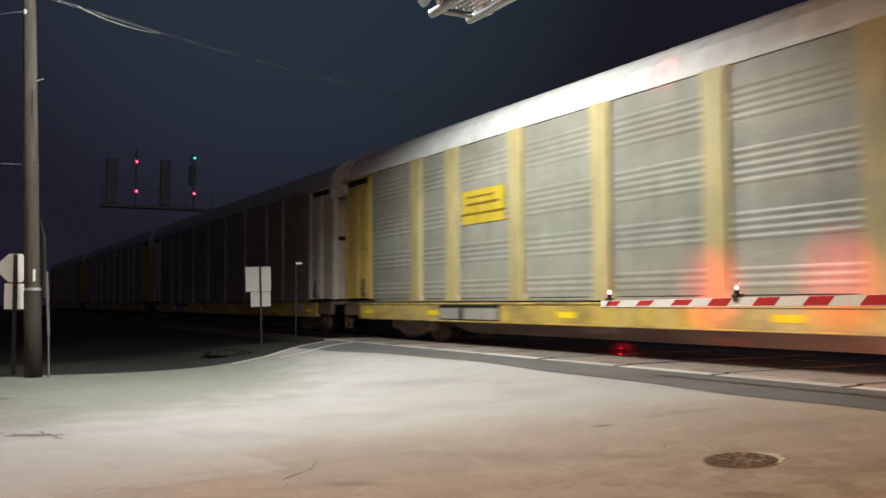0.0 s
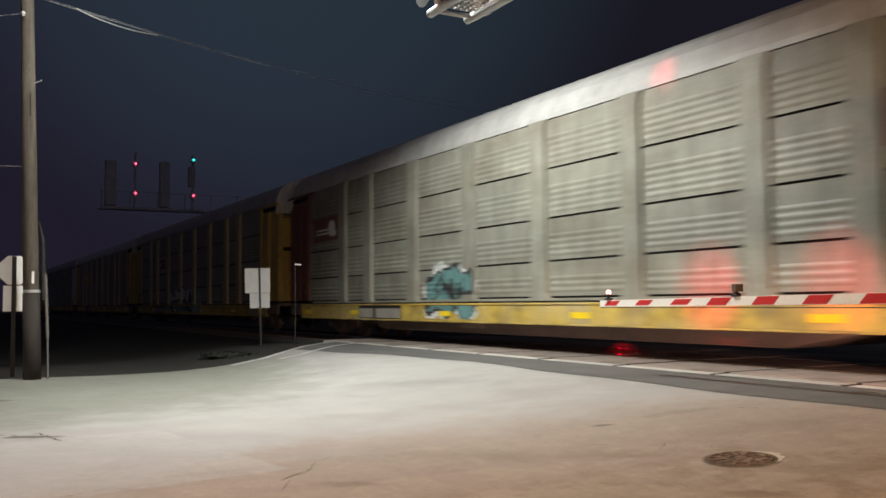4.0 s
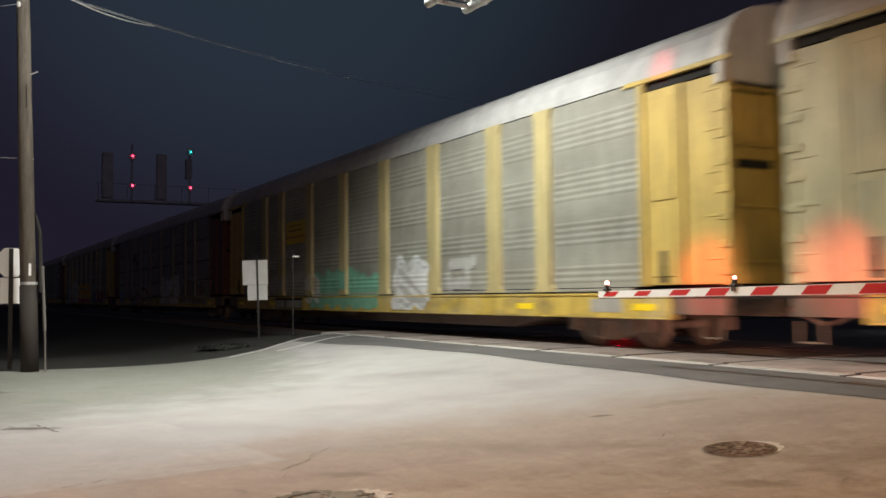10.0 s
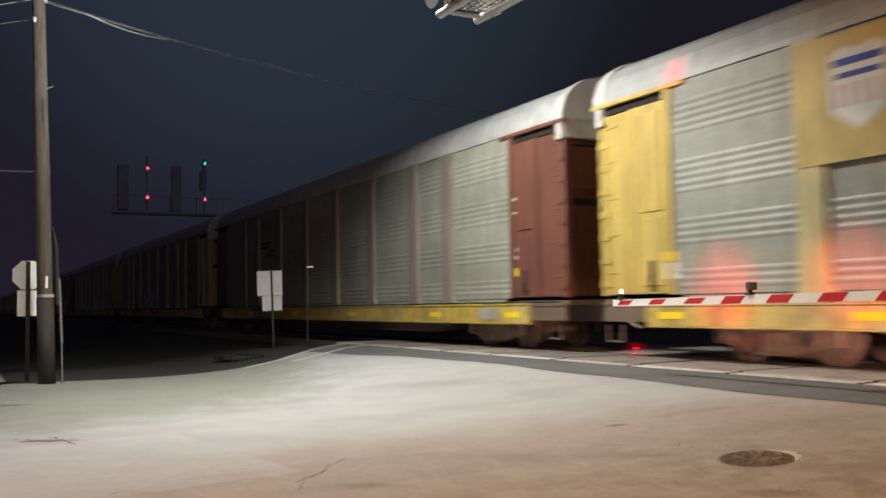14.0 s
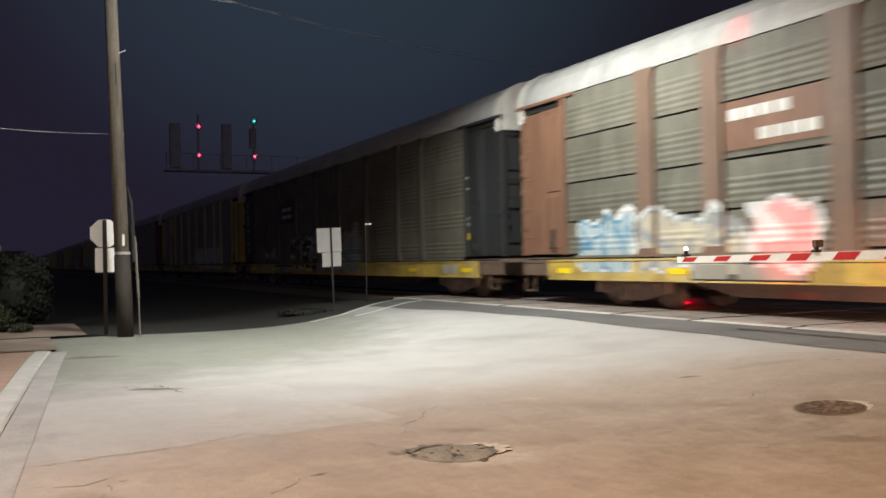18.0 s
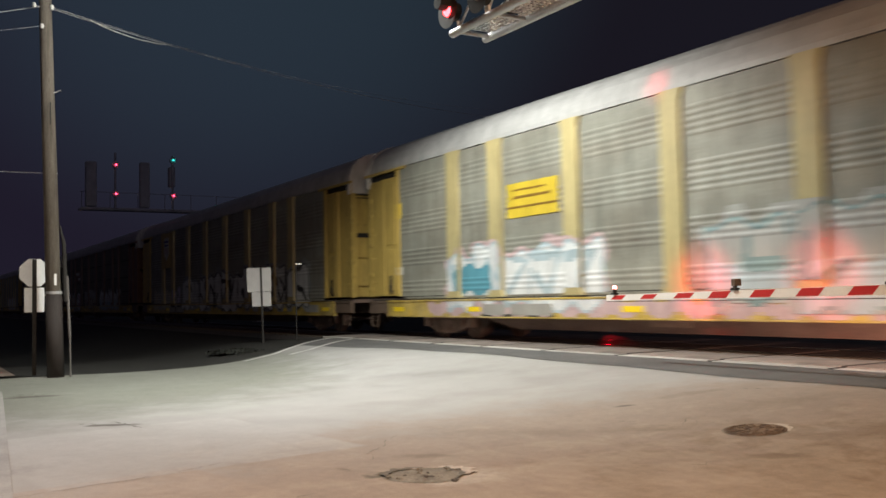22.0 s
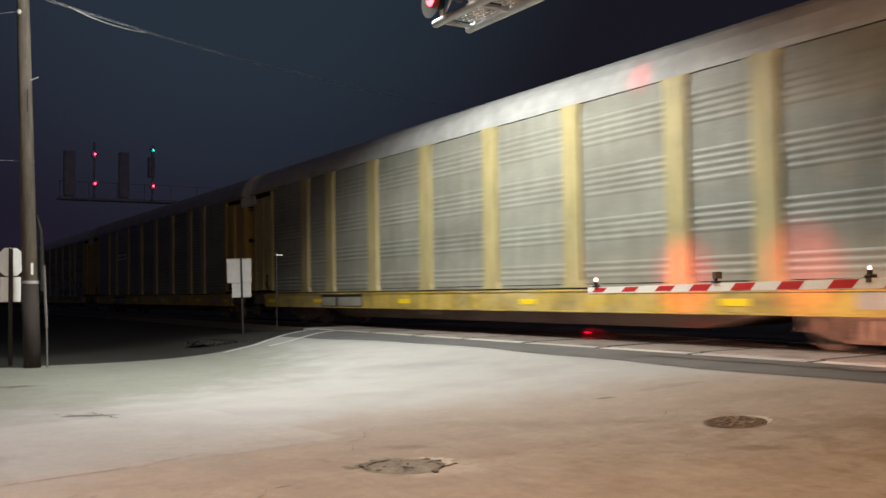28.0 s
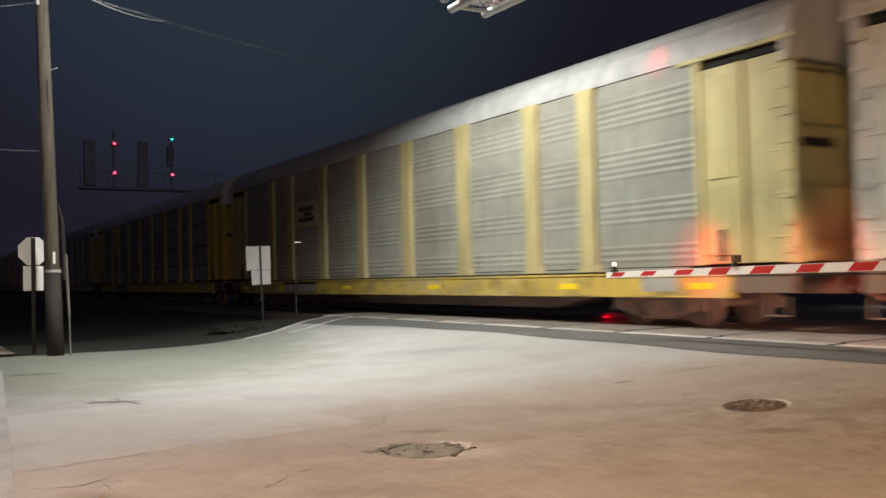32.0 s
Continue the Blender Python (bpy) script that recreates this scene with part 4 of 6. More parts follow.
part("rear_eave", boxes((-9.5, -2.9, -10, -0.9, 6.98, 7.3), bevel=0.02), M_TRIM, house)


def hip_roof(x0, x1, y0, y1, z0, rise):
    bm = bmesh.new()
    mx, run = (x0 + x1) / 2, (x1 - x0) / 2
    for x, y, z in ((x1, y1, z0), (x0, y1, z0), (x0, y0, z0), (x1, y0, z0), (mx, y1 - run, z0 + rise), (mx, y0 + run, z0 + rise)):
        bm.verts.new((x, y, z))
    bm.verts.ensure_lookup_table()
    for f in ((0, 1, 4), (1, 2, 5, 4), (2, 3, 5), (3, 0, 4, 5), (3, 2, 1, 0)):
        bm.faces.new([bm.verts[i] for i in f])
    bmesh.ops.recalc_face_normals(bm, faces=bm.faces)
    return bm


part("rear_roof", hip_roof(-9.6, -1.2, -10, -0.9, 7.3, 2.6), M_SHINGLE, house)
part("roof", hip_roof(-2.95, 0.52, -10, 0.4, 7.36, 1.6), M_SHINGLE, house)
for y in (-1.95, -4.9):
    for z0, z1 in ((1.85, 3.65), (4.95, 6.6)):
        win = part("window", boxes((0.02, 0.06, y - 1.0, y + 0.95, z0, z1), bevel=0.006), M_PANE, house)
        part("window_frame", boxes((0.02, 0.085, y - 1.1, y - 1.0, z0 - 0.1, z1 + 0.1), (0.02, 0.085, y + 0.95, y + 1.05, z0 - 0.1, z1 + 0.1), (0.02, 0.085, y - 1.0, y + 0.95, z1, z1 + 0.1), (0.02, 0.075, y - 1.0, y + 0.95, (z0 + z1) / 2 - 0.03, (z0 + z1) / 2 + 0.03)), M_TRIM, win)
        part("window_sill", boxes((0.02, 0.14, y - 1.15, y + 1.1, z0 - 0.16, z0 - 0.1)), M_TRIM, win)

M_LEAF = material("shrub_leaves", (0.028, 0.04, 0.018), 0.7, tint=0.4, scale=6, random_tint=0.2)
# leaf colour darkened to keep the hedge and weeds looking unlit
M_UNLITLEAF = material("unlit_leaves", (0.011, 0.013, 0.01), 0.8, tint=0.4, scale=6)
M_TWIG = material("twigs", (0.06, 0.045, 0.03), 0.9)


def shrub(name, place, rx, ry, rz, count, seed, label, leaf=0.05, mat=None, square=1.0):
    rnd = random.Random(seed)
    ob = thing(name, label, "shrub", place)
    bm = bmesh.new()
    for n in range(9):
        a = rnd.uniform(0, 6.28)
        rod(bm, (0.05 * math.cos(a), 0.05 * math.sin(a), 0), (0.55 * rx * math.cos(a), 0.55 * ry * math.sin(a), rz * rnd.uniform(0.7, 1.3)), 0.018, 0.006, n=5)
    part("stem", bm, M_TWIG, ob)
    vs, fs = [], []
    for n in range(count):
        d = Vector((rnd.gauss(0, 1), rnd.gauss(0, 1), rnd.gauss(0, 1))).normalized()
        d = Vector([math.copysign(abs(v) ** square, v) for v in d])
        k = rnd.uniform(0.72, 1.0) * (1 + 0.16 * noise.noise(d * 2.3 + Vector((seed, 0, 0))))
        c = Vector((d.x * rx * k, d.y * ry * k, rz + d.z * rz * k))
        if c.z < 0.04:
            continue
        q = (Vector((rnd.gauss(0, 1), rnd.gauss(0, 1), rnd.gauss(0, 1))) * 0.7 + d).normalized()
        u = q.orthogonal().normalized()
        w = q.cross(u)
        s = leaf * rnd.uniform(0.6, 1.3)
        i = len(vs)
        vs += [tuple(c + u * s), tuple(c + w * s * 0.55), tuple(c - u * s), tuple(c - w * s * 0.55)]
        fs.append((i, i + 1, i + 2, i + 3))
    me = bpy.data.meshes.new("foliage")
    me.from_pydata(vs, [], fs)
    me.materials.append(mat or M_LEAF)
    leaves = new("foliage", me)
    leaves.parent = ob
    core = bmesh.new()
    bmesh.ops.create_icosphere(core, subdivisions=3, radius=1)
    for v in core.verts:
        k = 0.8 * (1 + 0.12 * noise.noise(v.co * 3))
        v.co = Vector((v.co.x * rx * k, v.co.y * ry * k, max(0.0, rz + v.co.z * rz * k)))
    part("inner_foliage", core, mat or M_LEAF, ob)
    return ob


shrub("shrub", (-22.6, -1.85, -0.1), 0.55, 0.6, 0.32, 2600, 1, "low rounded green shrub before the house wall")
shrub("shrub", (-22.8, -0.72, -0.1), 0.55, 0.52, 0.34, 2600, 2, "low rounded green shrub beside the walk")
shrub("shrub", (-22.4, -0.08, -0.1), 0.25, 0.25, 0.12, 500, 3, "small ground-hugging green plant beside the walk", 0.04)
shrub("tall_hedge", (-26.2, -0.25, -0.15), 0.9, 1.0, 0.98, 5200, 4, "tall dark clipped hedge beside the house", 0.06, M_UNLITLEAF, 0.55)
shrub("weeds", (-22.6, 6.8, 0.02), 0.7, 0.8, 0.06, 900, 5, "low weeds at the edge of the road", 0.06, M_UNLITLEAF)
shrub("weeds", (-22.2, 8.2, 0.05), 0.4, 0.5, 0.05, 600, 6, "low weeds at the edge of the road", 0.06, M_UNLITLEAF)

garage = thing("garage", "small dark garage with a pale roof edge", "garage", (-46, -2.6, -0.4))
part("wall", boxes((-6, 0, -3.2, 3.0, 0, 2.6)), M_SHINGLE, garage)
part("roof_edge", boxes((-6.2, 0.2, -3.4, 2.0, 2.6, 2.85), bevel=0.02), M_TRIM, garage)
part("door", boxes((0.0, 0.05, -2.5, 0.4, 0.0, 2.2)), M_TRIM, garage)

# a waiting car beyond the track, its headlights on
M_CARPAINT = material("dark_car_paint", (0.02, 0.022, 0.028), 0.3, 0.3, tint=0.05)
M_HEAD = material("lit_headlight", (0.9, 0.9, 0.9), 0.3, tint=0, bump=0, glow=(1.0, 0.97, 0.9, 30))
sedan = thing("waiting_car", "dark car waiting beyond the track with headlights on", "car", (-13.6, 22.6, 0.17))
prof = [(-0.0, 0.3), (0.0, 0.75), (1.1, 0.92), (1.75, 1.42), (3.2, 1.45), (4.0, 1.0), (4.5, 0.9), (4.5, 0.3)]
bm = bmesh.new()
for half in (-0.88, 0.88):
    for y, z in prof:
        bm.verts.new((half * (0.82 if z > 1.2 else 1), y, z))
bm.verts.ensure_lookup_table()
n = len(prof)
bm.faces.new([bm.verts[i] for i in range(n)])
bm.faces.new([bm.verts[n + i] for i in range(n - 1, -1, -1)])
for i in range(n):
    j = (i + 1) % n
    bm.faces.new((bm.verts[i], bm.verts[n + i], bm.verts[n + j], bm.verts[j]))
bmesh.ops.recalc_face_normals(bm, faces=bm.faces)
part("body", bm, M_CARPAINT, sedan)
part("windscreen", boxes((-0.66, 0.66, 1.38, 1.4, 1.0, 1.35)), M_PANE, sedan)
for x in (-0.8, 0.8):
    for y in (0.85, 3.6):
        wheel = part("wheel", rods(((x - 0.1, y, 0.32), (x + 0.1, y, 0.32), 0.32), n=20), M_DARK, sedan)
        part("rim", rods(((x - 0.11, y, 0.32), (x + 0.11, y, 0.32), 0.19), n=16), M_GALV, wheel)
for x in (-0.66, 0.66):
    part("headlight", rods(((x, -0.03, 0.62), (x, 0.06, 0.62), 0.09, 0.1), n=16), M_HEAD, sedan, "bright lit headlight")
part("bumper", boxes((-0.88, 0.88, -0.06, 0.08, 0.3, 0.52), bevel=0.03), M_DARK, sedan)
# ---- train: enclosed car carriers ----
SPEED, PITCH, START = 15.9, 29.283, 3.432
# cars stand a little off the even pitch, as their couplings are drawn out or pressed
SLACK = {-1: -0.21, 0: -0.27, 1: -0.1, 2: 0.1, 3: 0.12, 4: 0.03, 5: -0.06, 6: 0.33, 7: 0.28, 8: 0.18, 9: 0.0, 10: 0.28, 11: 0.27, 12: 0.15, 13: -0.13, 14: -0.28, 15: -0.17, 16: -0.08, 17: -0.2}
POSTS = (-9.1, -7.2, -4.35, -1.45, 1.45, 4.35, 7.2, 9.1)
BAYS = ((-11.99, -9.36), (-8.84, -7.46), (-6.94, -4.61), (-4.09, -1.71), (-1.19, 1.19), (1.71, 4.09), (4.61, 6.94), (7.46, 8.84), (9.36, 11.99))
ROWS = (1.14, 1.88, 2.76, 3.78, 4.802)
SIDE, RIDGE, STEP = 1.60, 0.011, 0.122

DIRT = (0.15, 0.13, 0.1)
M_SILVER = material("galvanised_panel", (0.295, 0.295, 0.252), 0.5, 0.0, tint=0.14, scale=1.2, fine=25, bump=0.06, dirt=DIRT, dirt_amount=0.6, dirt_scale=0.7, random_tint=0.11, stretch=(0.35, 1, 1), streak=0.22)
M_DULL = material("dirty_galvanised_panel", (0.262, 0.262, 0.222), 0.55, 0.0, tint=0.14, scale=1.2, fine=25, bump=0.04, dirt=(0.15, 0.125, 0.095), dirt_amount=0.75, dirt_scale=0.8, random_tint=0.13, stretch=(0.35, 1, 1), streak=0.34)
M_GRIMY = material("grimy_galvanised_panel", (0.165, 0.16, 0.128), 0.6, 0.0, tint=0.16, scale=1.2, fine=25, bump=0.04, dirt=(0.1, 0.083, 0.062), dirt_amount=0.75, dirt_scale=0.8, random_tint=0.13, stretch=(0.35, 1, 1), streak=0.4)
PAINT = {}


def paint(name, rgb, rough=0.5, dirt=None, amount=0.45):
    if name not in PAINT:
        d = dirt or tuple(c * 0.42 + 0.02 for c in rgb)
        PAINT[name] = material(name, rgb, rough, tint=0.1, scale=1.5, fine=20, bump=0.04, dirt=d, dirt_amount=amount, dirt_scale=0.9, stretch=(1, 1, 0.5), streak=0.28)
    return PAINT[name]


YELLOW = paint("freight_yellow_paint", (0.52, 0.375, 0.1))
BRIGHT = paint("fresh_yellow_paint", (0.6, 0.44, 0.04), amount=0.2)
CREAM = paint("faded_yellow_paint", (0.48, 0.42, 0.235))
PALE = paint("chalky_white_paint", (0.62, 0.58, 0.50))
BROWN = paint("brown_paint", (0.17, 0.065, 0.045))
RUST = paint("rusty_orange_paint", (0.21, 0.11, 0.07))
RUSTPOST = paint("faded_rust_post_paint", (0.2, 0.13, 0.095))
TAN = paint("faded_brown_paint", (0.225, 0.195, 0.155))
POSTY = paint("chalky_yellow_post_paint", (0.47, 0.395, 0.195))
BLACK = paint("black_freight_paint", (0.03, 0.032, 0.034))
DARKPOST = paint("worn_black_post_paint", (0.075, 0.068, 0.058), 0.6, (0.15, 0.13, 0.1), 0.7)
GREYPOST = paint("grey_post_paint", (0.22, 0.21, 0.19))
SILL = material("patched_sill_paint", (0.54, 0.39, 0.08), 0.55, tint=0.15, scale=1.5, fine=20, bump=0.05, dirt=(0.13, 0.1, 0.06), dirt_amount=0.85, dirt_scale=1.6, stretch=(0.6, 1, 1), stain=((0.5, 0.43, 0.28), 0.5, 0.55), streak=0.3)
ROOFWHITE = paint("white_roof_paint", (0.66, 0.665, 0.67), 0.55, (0.46, 0.46, 0.46), 0.25)
DUSTY = paint("dusty_brown_paint", (0.23, 0.205, 0.175))
LEMON = paint("dusty_lemon_paint", (0.54, 0.42, 0.11))
STRAW = paint("straw_yellow_paint", (0.52, 0.45, 0.2))
ENDSILL = paint("grimy_brown_paint", (0.16, 0.115, 0.085))
BAND = paint("dirty_cream_band_paint", (0.43, 0.40, 0.31))
BOW = paint("pale_bow_paint", (0.6, 0.59, 0.56), 0.55, (0.46, 0.44, 0.4), 0.5)
ROOFGREY = paint("grey_roof_metal", (0.43, 0.43, 0.425), 0.5, (0.28, 0.275, 0.27), 0.5)
ROOFRUST = paint("rust_stained_roof_metal", (0.42, 0.40, 0.375), 0.6, (0.17, 0.11, 0.08), 0.8)
M_TRUCK = material("rusty_truck_steel", (0.3, 0.22, 0.18), 0.75, 0.1, tint=0.35, scale=4, fine=30, bump=0.3, dirt=(0.36, 0.28, 0.23), dirt_amount=0.6, dirt_scale=2)
M_FRAME = material("rusty_frame_steel", (0.17, 0.12, 0.098), 0.8, 0.0, tint=0.35, scale=2, fine=25, bump=0.2, dirt=(0.3, 0.22, 0.18), dirt_amount=0.55, dirt_scale=1.1, stretch=(0.5, 1, 1))
M_WHEEL = material("wheel_steel", (0.32, 0.25, 0.21), 0.6, 0.3, tint=0.3, scale=5)
# near-black colour stands in for the shade inside gaps and notches
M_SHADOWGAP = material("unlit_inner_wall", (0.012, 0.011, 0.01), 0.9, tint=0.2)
M_REFLECT = material("yellow_reflector", (0.85, 0.62, 0.02), 0.35, tint=0.05)
M_STENCIL = material("stencil_white", (0.66, 0.66, 0.63), 0.6, tint=0.12, dirt=(0.3, 0.3, 0.28), dirt_amount=0.5)
M_DATA = material("grimy_white_panel", (0.34, 0.33, 0.3), 0.6, tint=0.15, scale=3, dirt=(0.2, 0.18, 0.15), dirt_amount=0.8, dirt_scale=1.5, streak=0.2)
CACHE = {}


def piece(name, key, build, mat, parent, place=(0, 0, 0), label=""):
    """A part on a mesh that alike parts share."""
    key = (key, mat.name)
    if key not in CACHE:
        ob = part(name, build(), mat, parent, label)
        CACHE[key] = ob.data
    else:
        ob = new(name, CACHE[key])
        ob.parent = parent
        if label:
            ob["label"] = label
    ob.location = place
    return ob


def groups():
    """Each sheet has a group of ridges below and a plain band above."""
    for z0, z1 in zip(ROWS, ROWS[1:]):
        for n in range(int((z1 - z0 - 0.34) / STEP)):
            yield z0 + 0.08 + n * STEP


def ridge(z):
    """How far a corrugated sheet stands out at a height."""
    for start in groups():
        f = (z - start) / STEP
        if 0 <= f < 1:
            return RIDGE * (0 if f < 0.1 else (f - 0.1) / 0.3 if f < 0.4 else 1 if f < 0.6 else (0.9 - f) / 0.3 if f < 0.9 else 0)
    return 0.0


def ridge_levels(z0, z1):
    out = [z0]
    for start in groups():
        out += [z for z in (start + f * STEP for f in (0.1, 0.4, 0.6, 0.9)) if z0 + 0.01 < z < z1 - 0.01]
    return out + [z1]


def panel(width, z0, z1):
    """A corrugated side sheet with a flange round it."""
    bm = bmesh.new()
    levels = ridge_levels(z0 + 0.025, z1 - 0.025)
    a = [bm.verts.new((-width / 2 + 0.03, -SIDE - ridge(z), z)) for z in levels]
    b = [bm.verts.new((width / 2 - 0.03, -SIDE - ridge(z), z)) for z in levels]
    for i in range(len(levels) - 1):
        bm.faces.new((a[i], b[i], b[i + 1], a[i + 1]))
    box(bm, -width / 2, width / 2, -SIDE, -SIDE + 0.03, z0, z1)
    return bm


def post():
    bm = bmesh.new()
    shape = [(-0.33, 1.07), (0.33, 1.07), (0.25, 1.22), (0.25, 4.6), (0.31, 4.795), (-0.31, 4.795), (-0.25, 4.6), (-0.25, 1.22)]
    f = [bm.verts.new((x, -SIDE - 0.085, z)) for x, z in shape]
    g = [bm.verts.new((x * 1.12, -SIDE + 0.02, z)) for x, z in shape]
    bm.faces.new(f)
    for i in range(8):
        j = (i + 1) % 8
        bm.faces.new((f[i], g[i], g[j], f[j]))
    bmesh.ops.recalc_face_normals(bm, faces=bm.faces)
    return bm


def narrow_post():
    """A thin channel post that flares at its head and foot."""
    bm = bmesh.new()
    shape = [(-0.24, 1.07), (0.24, 1.07), (0.12, 1.32), (0.1, 4.55), (0.24, 4.795), (-0.24, 4.795), (-0.1, 4.55), (-0.12, 1.32)]
    f = [bm.verts.new((x, -SIDE - 0.085, z)) for x, z in shape]
    g = [bm.verts.new((x * 1.15, -SIDE + 0.02, z)) for x, z in shape]
    bm.faces.new(f)
    for i in range(8):
        j = (i + 1) % 8
        bm.faces.new((f[i], g[i], g[j], f[j]))
    bmesh.ops.recalc_face_normals(bm, faces=bm.faces)
    return bm


ROOF = [(-1.62, 4.80), (-1.62, 4.90), (-1.585, 5.02), (-1.5, 5.24), (-1.3, 5.46), (-1.0, 5.625), (-0.5, 5.74), (0, 5.77)]
ROOF = ROOF + [(-y, z) for y, z in ROOF[-2::-1]]


def roof():
    return extrude(ROOF, -14.06, 14.06)


def roof_end():
    """The raised rounded bow at each end of the roof."""
    bm = extrude([(y * 1.012, z + (0.03 if z > 4.85 else 0)) for y, z in ROOF], -0.13, 0.13)
    for s in (-1, 1):
        box(bm, -0.07, 0.07, min(1.645 * s, 1.56 * s), max(1.645 * s, 1.56 * s), 4.38, 4.86, bevel=0.01)
    box(bm, -0.12, 0.12, -1.56, 1.56, 4.42, 4.86)
    return bm


# the folded side of the end doors: leaves, jambs and straps, as x0, x1, depth, thickness, z0, z1
DOOR_BITS = [("door_leaf", 0.2, 1.12, 0.0, 0.06, 1.16, 4.56), ("door_leaf", 1.2, 2.06, 0.05, 0.06, 1.16, 4.56), ("door_jamb", 0.17, 0.31, -0.05, 0.13, 1.14, 4.72),
             ("door_hinge_post", 1.1, 1.22, -0.02, 0.12, 1.16, 4.56), ("door_jamb", 2.02, 2.2, 0.03, 0.17, 1.14, 4.72)]
DOOR_BITS += [("door_strap", 1.72, 2.02, 0.035, 0.03, z, z + 0.04) for z in (1.55, 2.25, 2.95, 3.65, 4.3)]
DOOR_BITS += [("hinge_knuckle", 1.96, 2.205, 0.01, 0.1, 1.3 + 0.44 * n, 1.42 + 0.44 * n) for n in range(8)]
DOOR_BITS += [("door_panel", 0.42, 1.02, -0.025, 0.04, 2.62, 4.4), ("door_hatch", 0.42, 1.02, -0.02, 0.04, 1.3, 2.5)]


def door_leaf():
    return boxes((-0.05, 0.0, 0.02, 1.54, 1.16, 4.4), bevel=0.01)


def side_frame():
    bm = bmesh.new()
    for y in (-1.02, 1.02):
        shape = [(-1.22, 0.30), (-1.22, 0.55), (-0.75, 0.66), (0.75, 0.66), (1.22, 0.55), (1.22, 0.30), (0.95, 0.30), (0.62, 0.2), (0.35, 0.14), (-0.35, 0.14), (-0.62, 0.2), (-0.95, 0.30)]
        f = [bm.verts.new((x, y - 0.08, z)) for x, z in shape]
        g = [bm.verts.new((x, y + 0.08, z)) for x, z in shape]
        bm.faces.new(f)
        bm.faces.new(g[::-1])
        for i in range(len(shape)):
            j = (i + 1) % len(shape)
            bm.faces.new((f[i], g[i], g[j], f[j]))
        for x in (-0.86, 0.86):
            rod(bm, (x, y - 0.18, 0.42), (x, y + 0.18, 0.42), 0.11, n=14)
            rod(bm, (x, y - 0.2, 0.42), (x, y - 0.18, 0.42), 0.07, n=10)
        for x in (-0.17, 0.0, 0.17):
            rod(bm, (x, y - 0.1, 0.2), (x, y - 0.1, 0.5), 0.07, n=10)
        for s in (-1, 1):
            rod(bm, (s * 0.3, y - 0.09, 0.18), (s * 0.55, y - 0.09, 0.6), 0.045, n=6)
    box(bm, -0.2, 0.2, -1.0, 1.0, 0.42, 0.66)
    bmesh.ops.recalc_face_normals(bm, faces=bm.faces)
    return bm


def wheelset():
    bm = rods(((0, -0.95, 0), (0, 0.95, 0), 0.075), n=12)
    for y in (-0.72, 0.72):
        s = 1 if y > 0 else -1
        rod(bm, (0, y - 0.065 * s, 0), (0, y + 0.065 * s, 0), 0.42, 0.41, n=36)
        rod(bm, (0, y - 0.095 * s, 0), (0, y - 0.065 * s, 0), 0.445, 0.44, n=36)
        rod(bm, (0, y + 0.05 * s, 0), (0, y + 0.09 * s, 0), 0.16, 0.12, n=20)
        for k in range(5):
            a = 2 * math.pi * k / 5
            rod(bm, (0.27 * math.cos(a), y + 0.06 * s, 0.27 * math.sin(a)), (0.27 * math.cos(a), y + 0.075 * s, 0.27 * math.sin(a)), 0.045, n=8)
    return bm


def underframe():
    bm = bmesh.new()
    box(bm, -13.95, 13.95, -0.38, 0.38, 0.62, 1.0)
    for x in np.arange(-8.4, 8.5, 2.1):
        box(bm, x - 0.06, x + 0.06, -1.5, 1.5, 0.72, 0.98)
    box(bm, -14.0, 14.0, -1.52, 1.52, 0.98, 1.08)
    f = [bm.verts.new((x, -1.12, z)) for x, z in ((-8.9, 0.62), (-7.2, 0.3), (7.2, 0.3), (8.9, 0.62))]
    g = [bm.verts.new((v.co.x, 1.12, v.co.z)) for v in f]
    bm.faces.new(f)
    bm.faces.new(g[::-1])
    for i in range(4):
        bm.faces.new((f[i], g[i], g[(i + 1) % 4], f[(i + 1) % 4]))
    return bm


def brake_gear():
    bm = boxes((-2.6, -1.6, -1.15, -0.6, 0.42, 0.72), (-1.2, -0.7, -1.1, -0.7, 0.4, 0.66), (2.2, 3.4, -1.0, -0.75, 0.5, 0.62))
    rod(bm, (0.2, -0.9, 0.6), (1.6, -0.9, 0.6), 0.16, n=14)
    rod(bm, (-7.5, -1.2, 0.6), (7.5, -1.2, 0.6), 0.025, n=6)
    return bm


def coupler():
    bm = boxes((0, 0.55, -0.12, 0.12, 0.72, 0.92), (0.5, 0.82, -0.2, 0.2, 0.66, 0.98), bevel=0.03)
    rod(bm, (0.1, -0.35, 0.75), (0.75, -0.3, 0.5), 0.035, n=8)
    return bm


def latch():
    return boxes((0, 0.16, -SIDE - 0.03, -SIDE + 0.05, 1.2, 1.75), (0.03, 0.13, -SIDE - 0.07, -SIDE, 1.3, 1.5), bevel=0.015)


# ---- paint on the sides: letters sprayed as thick strokes ----
def surface(x, z):
    if any(abs(x - p) < 0.26 for p in POSTS) and z > 1.2:
        return SIDE + 0.091
    if z < 1.03:
        return SIDE + 0.05 if z > 0.6 else SIDE + 0.065
    return SIDE + 0.005 + ridge(z)


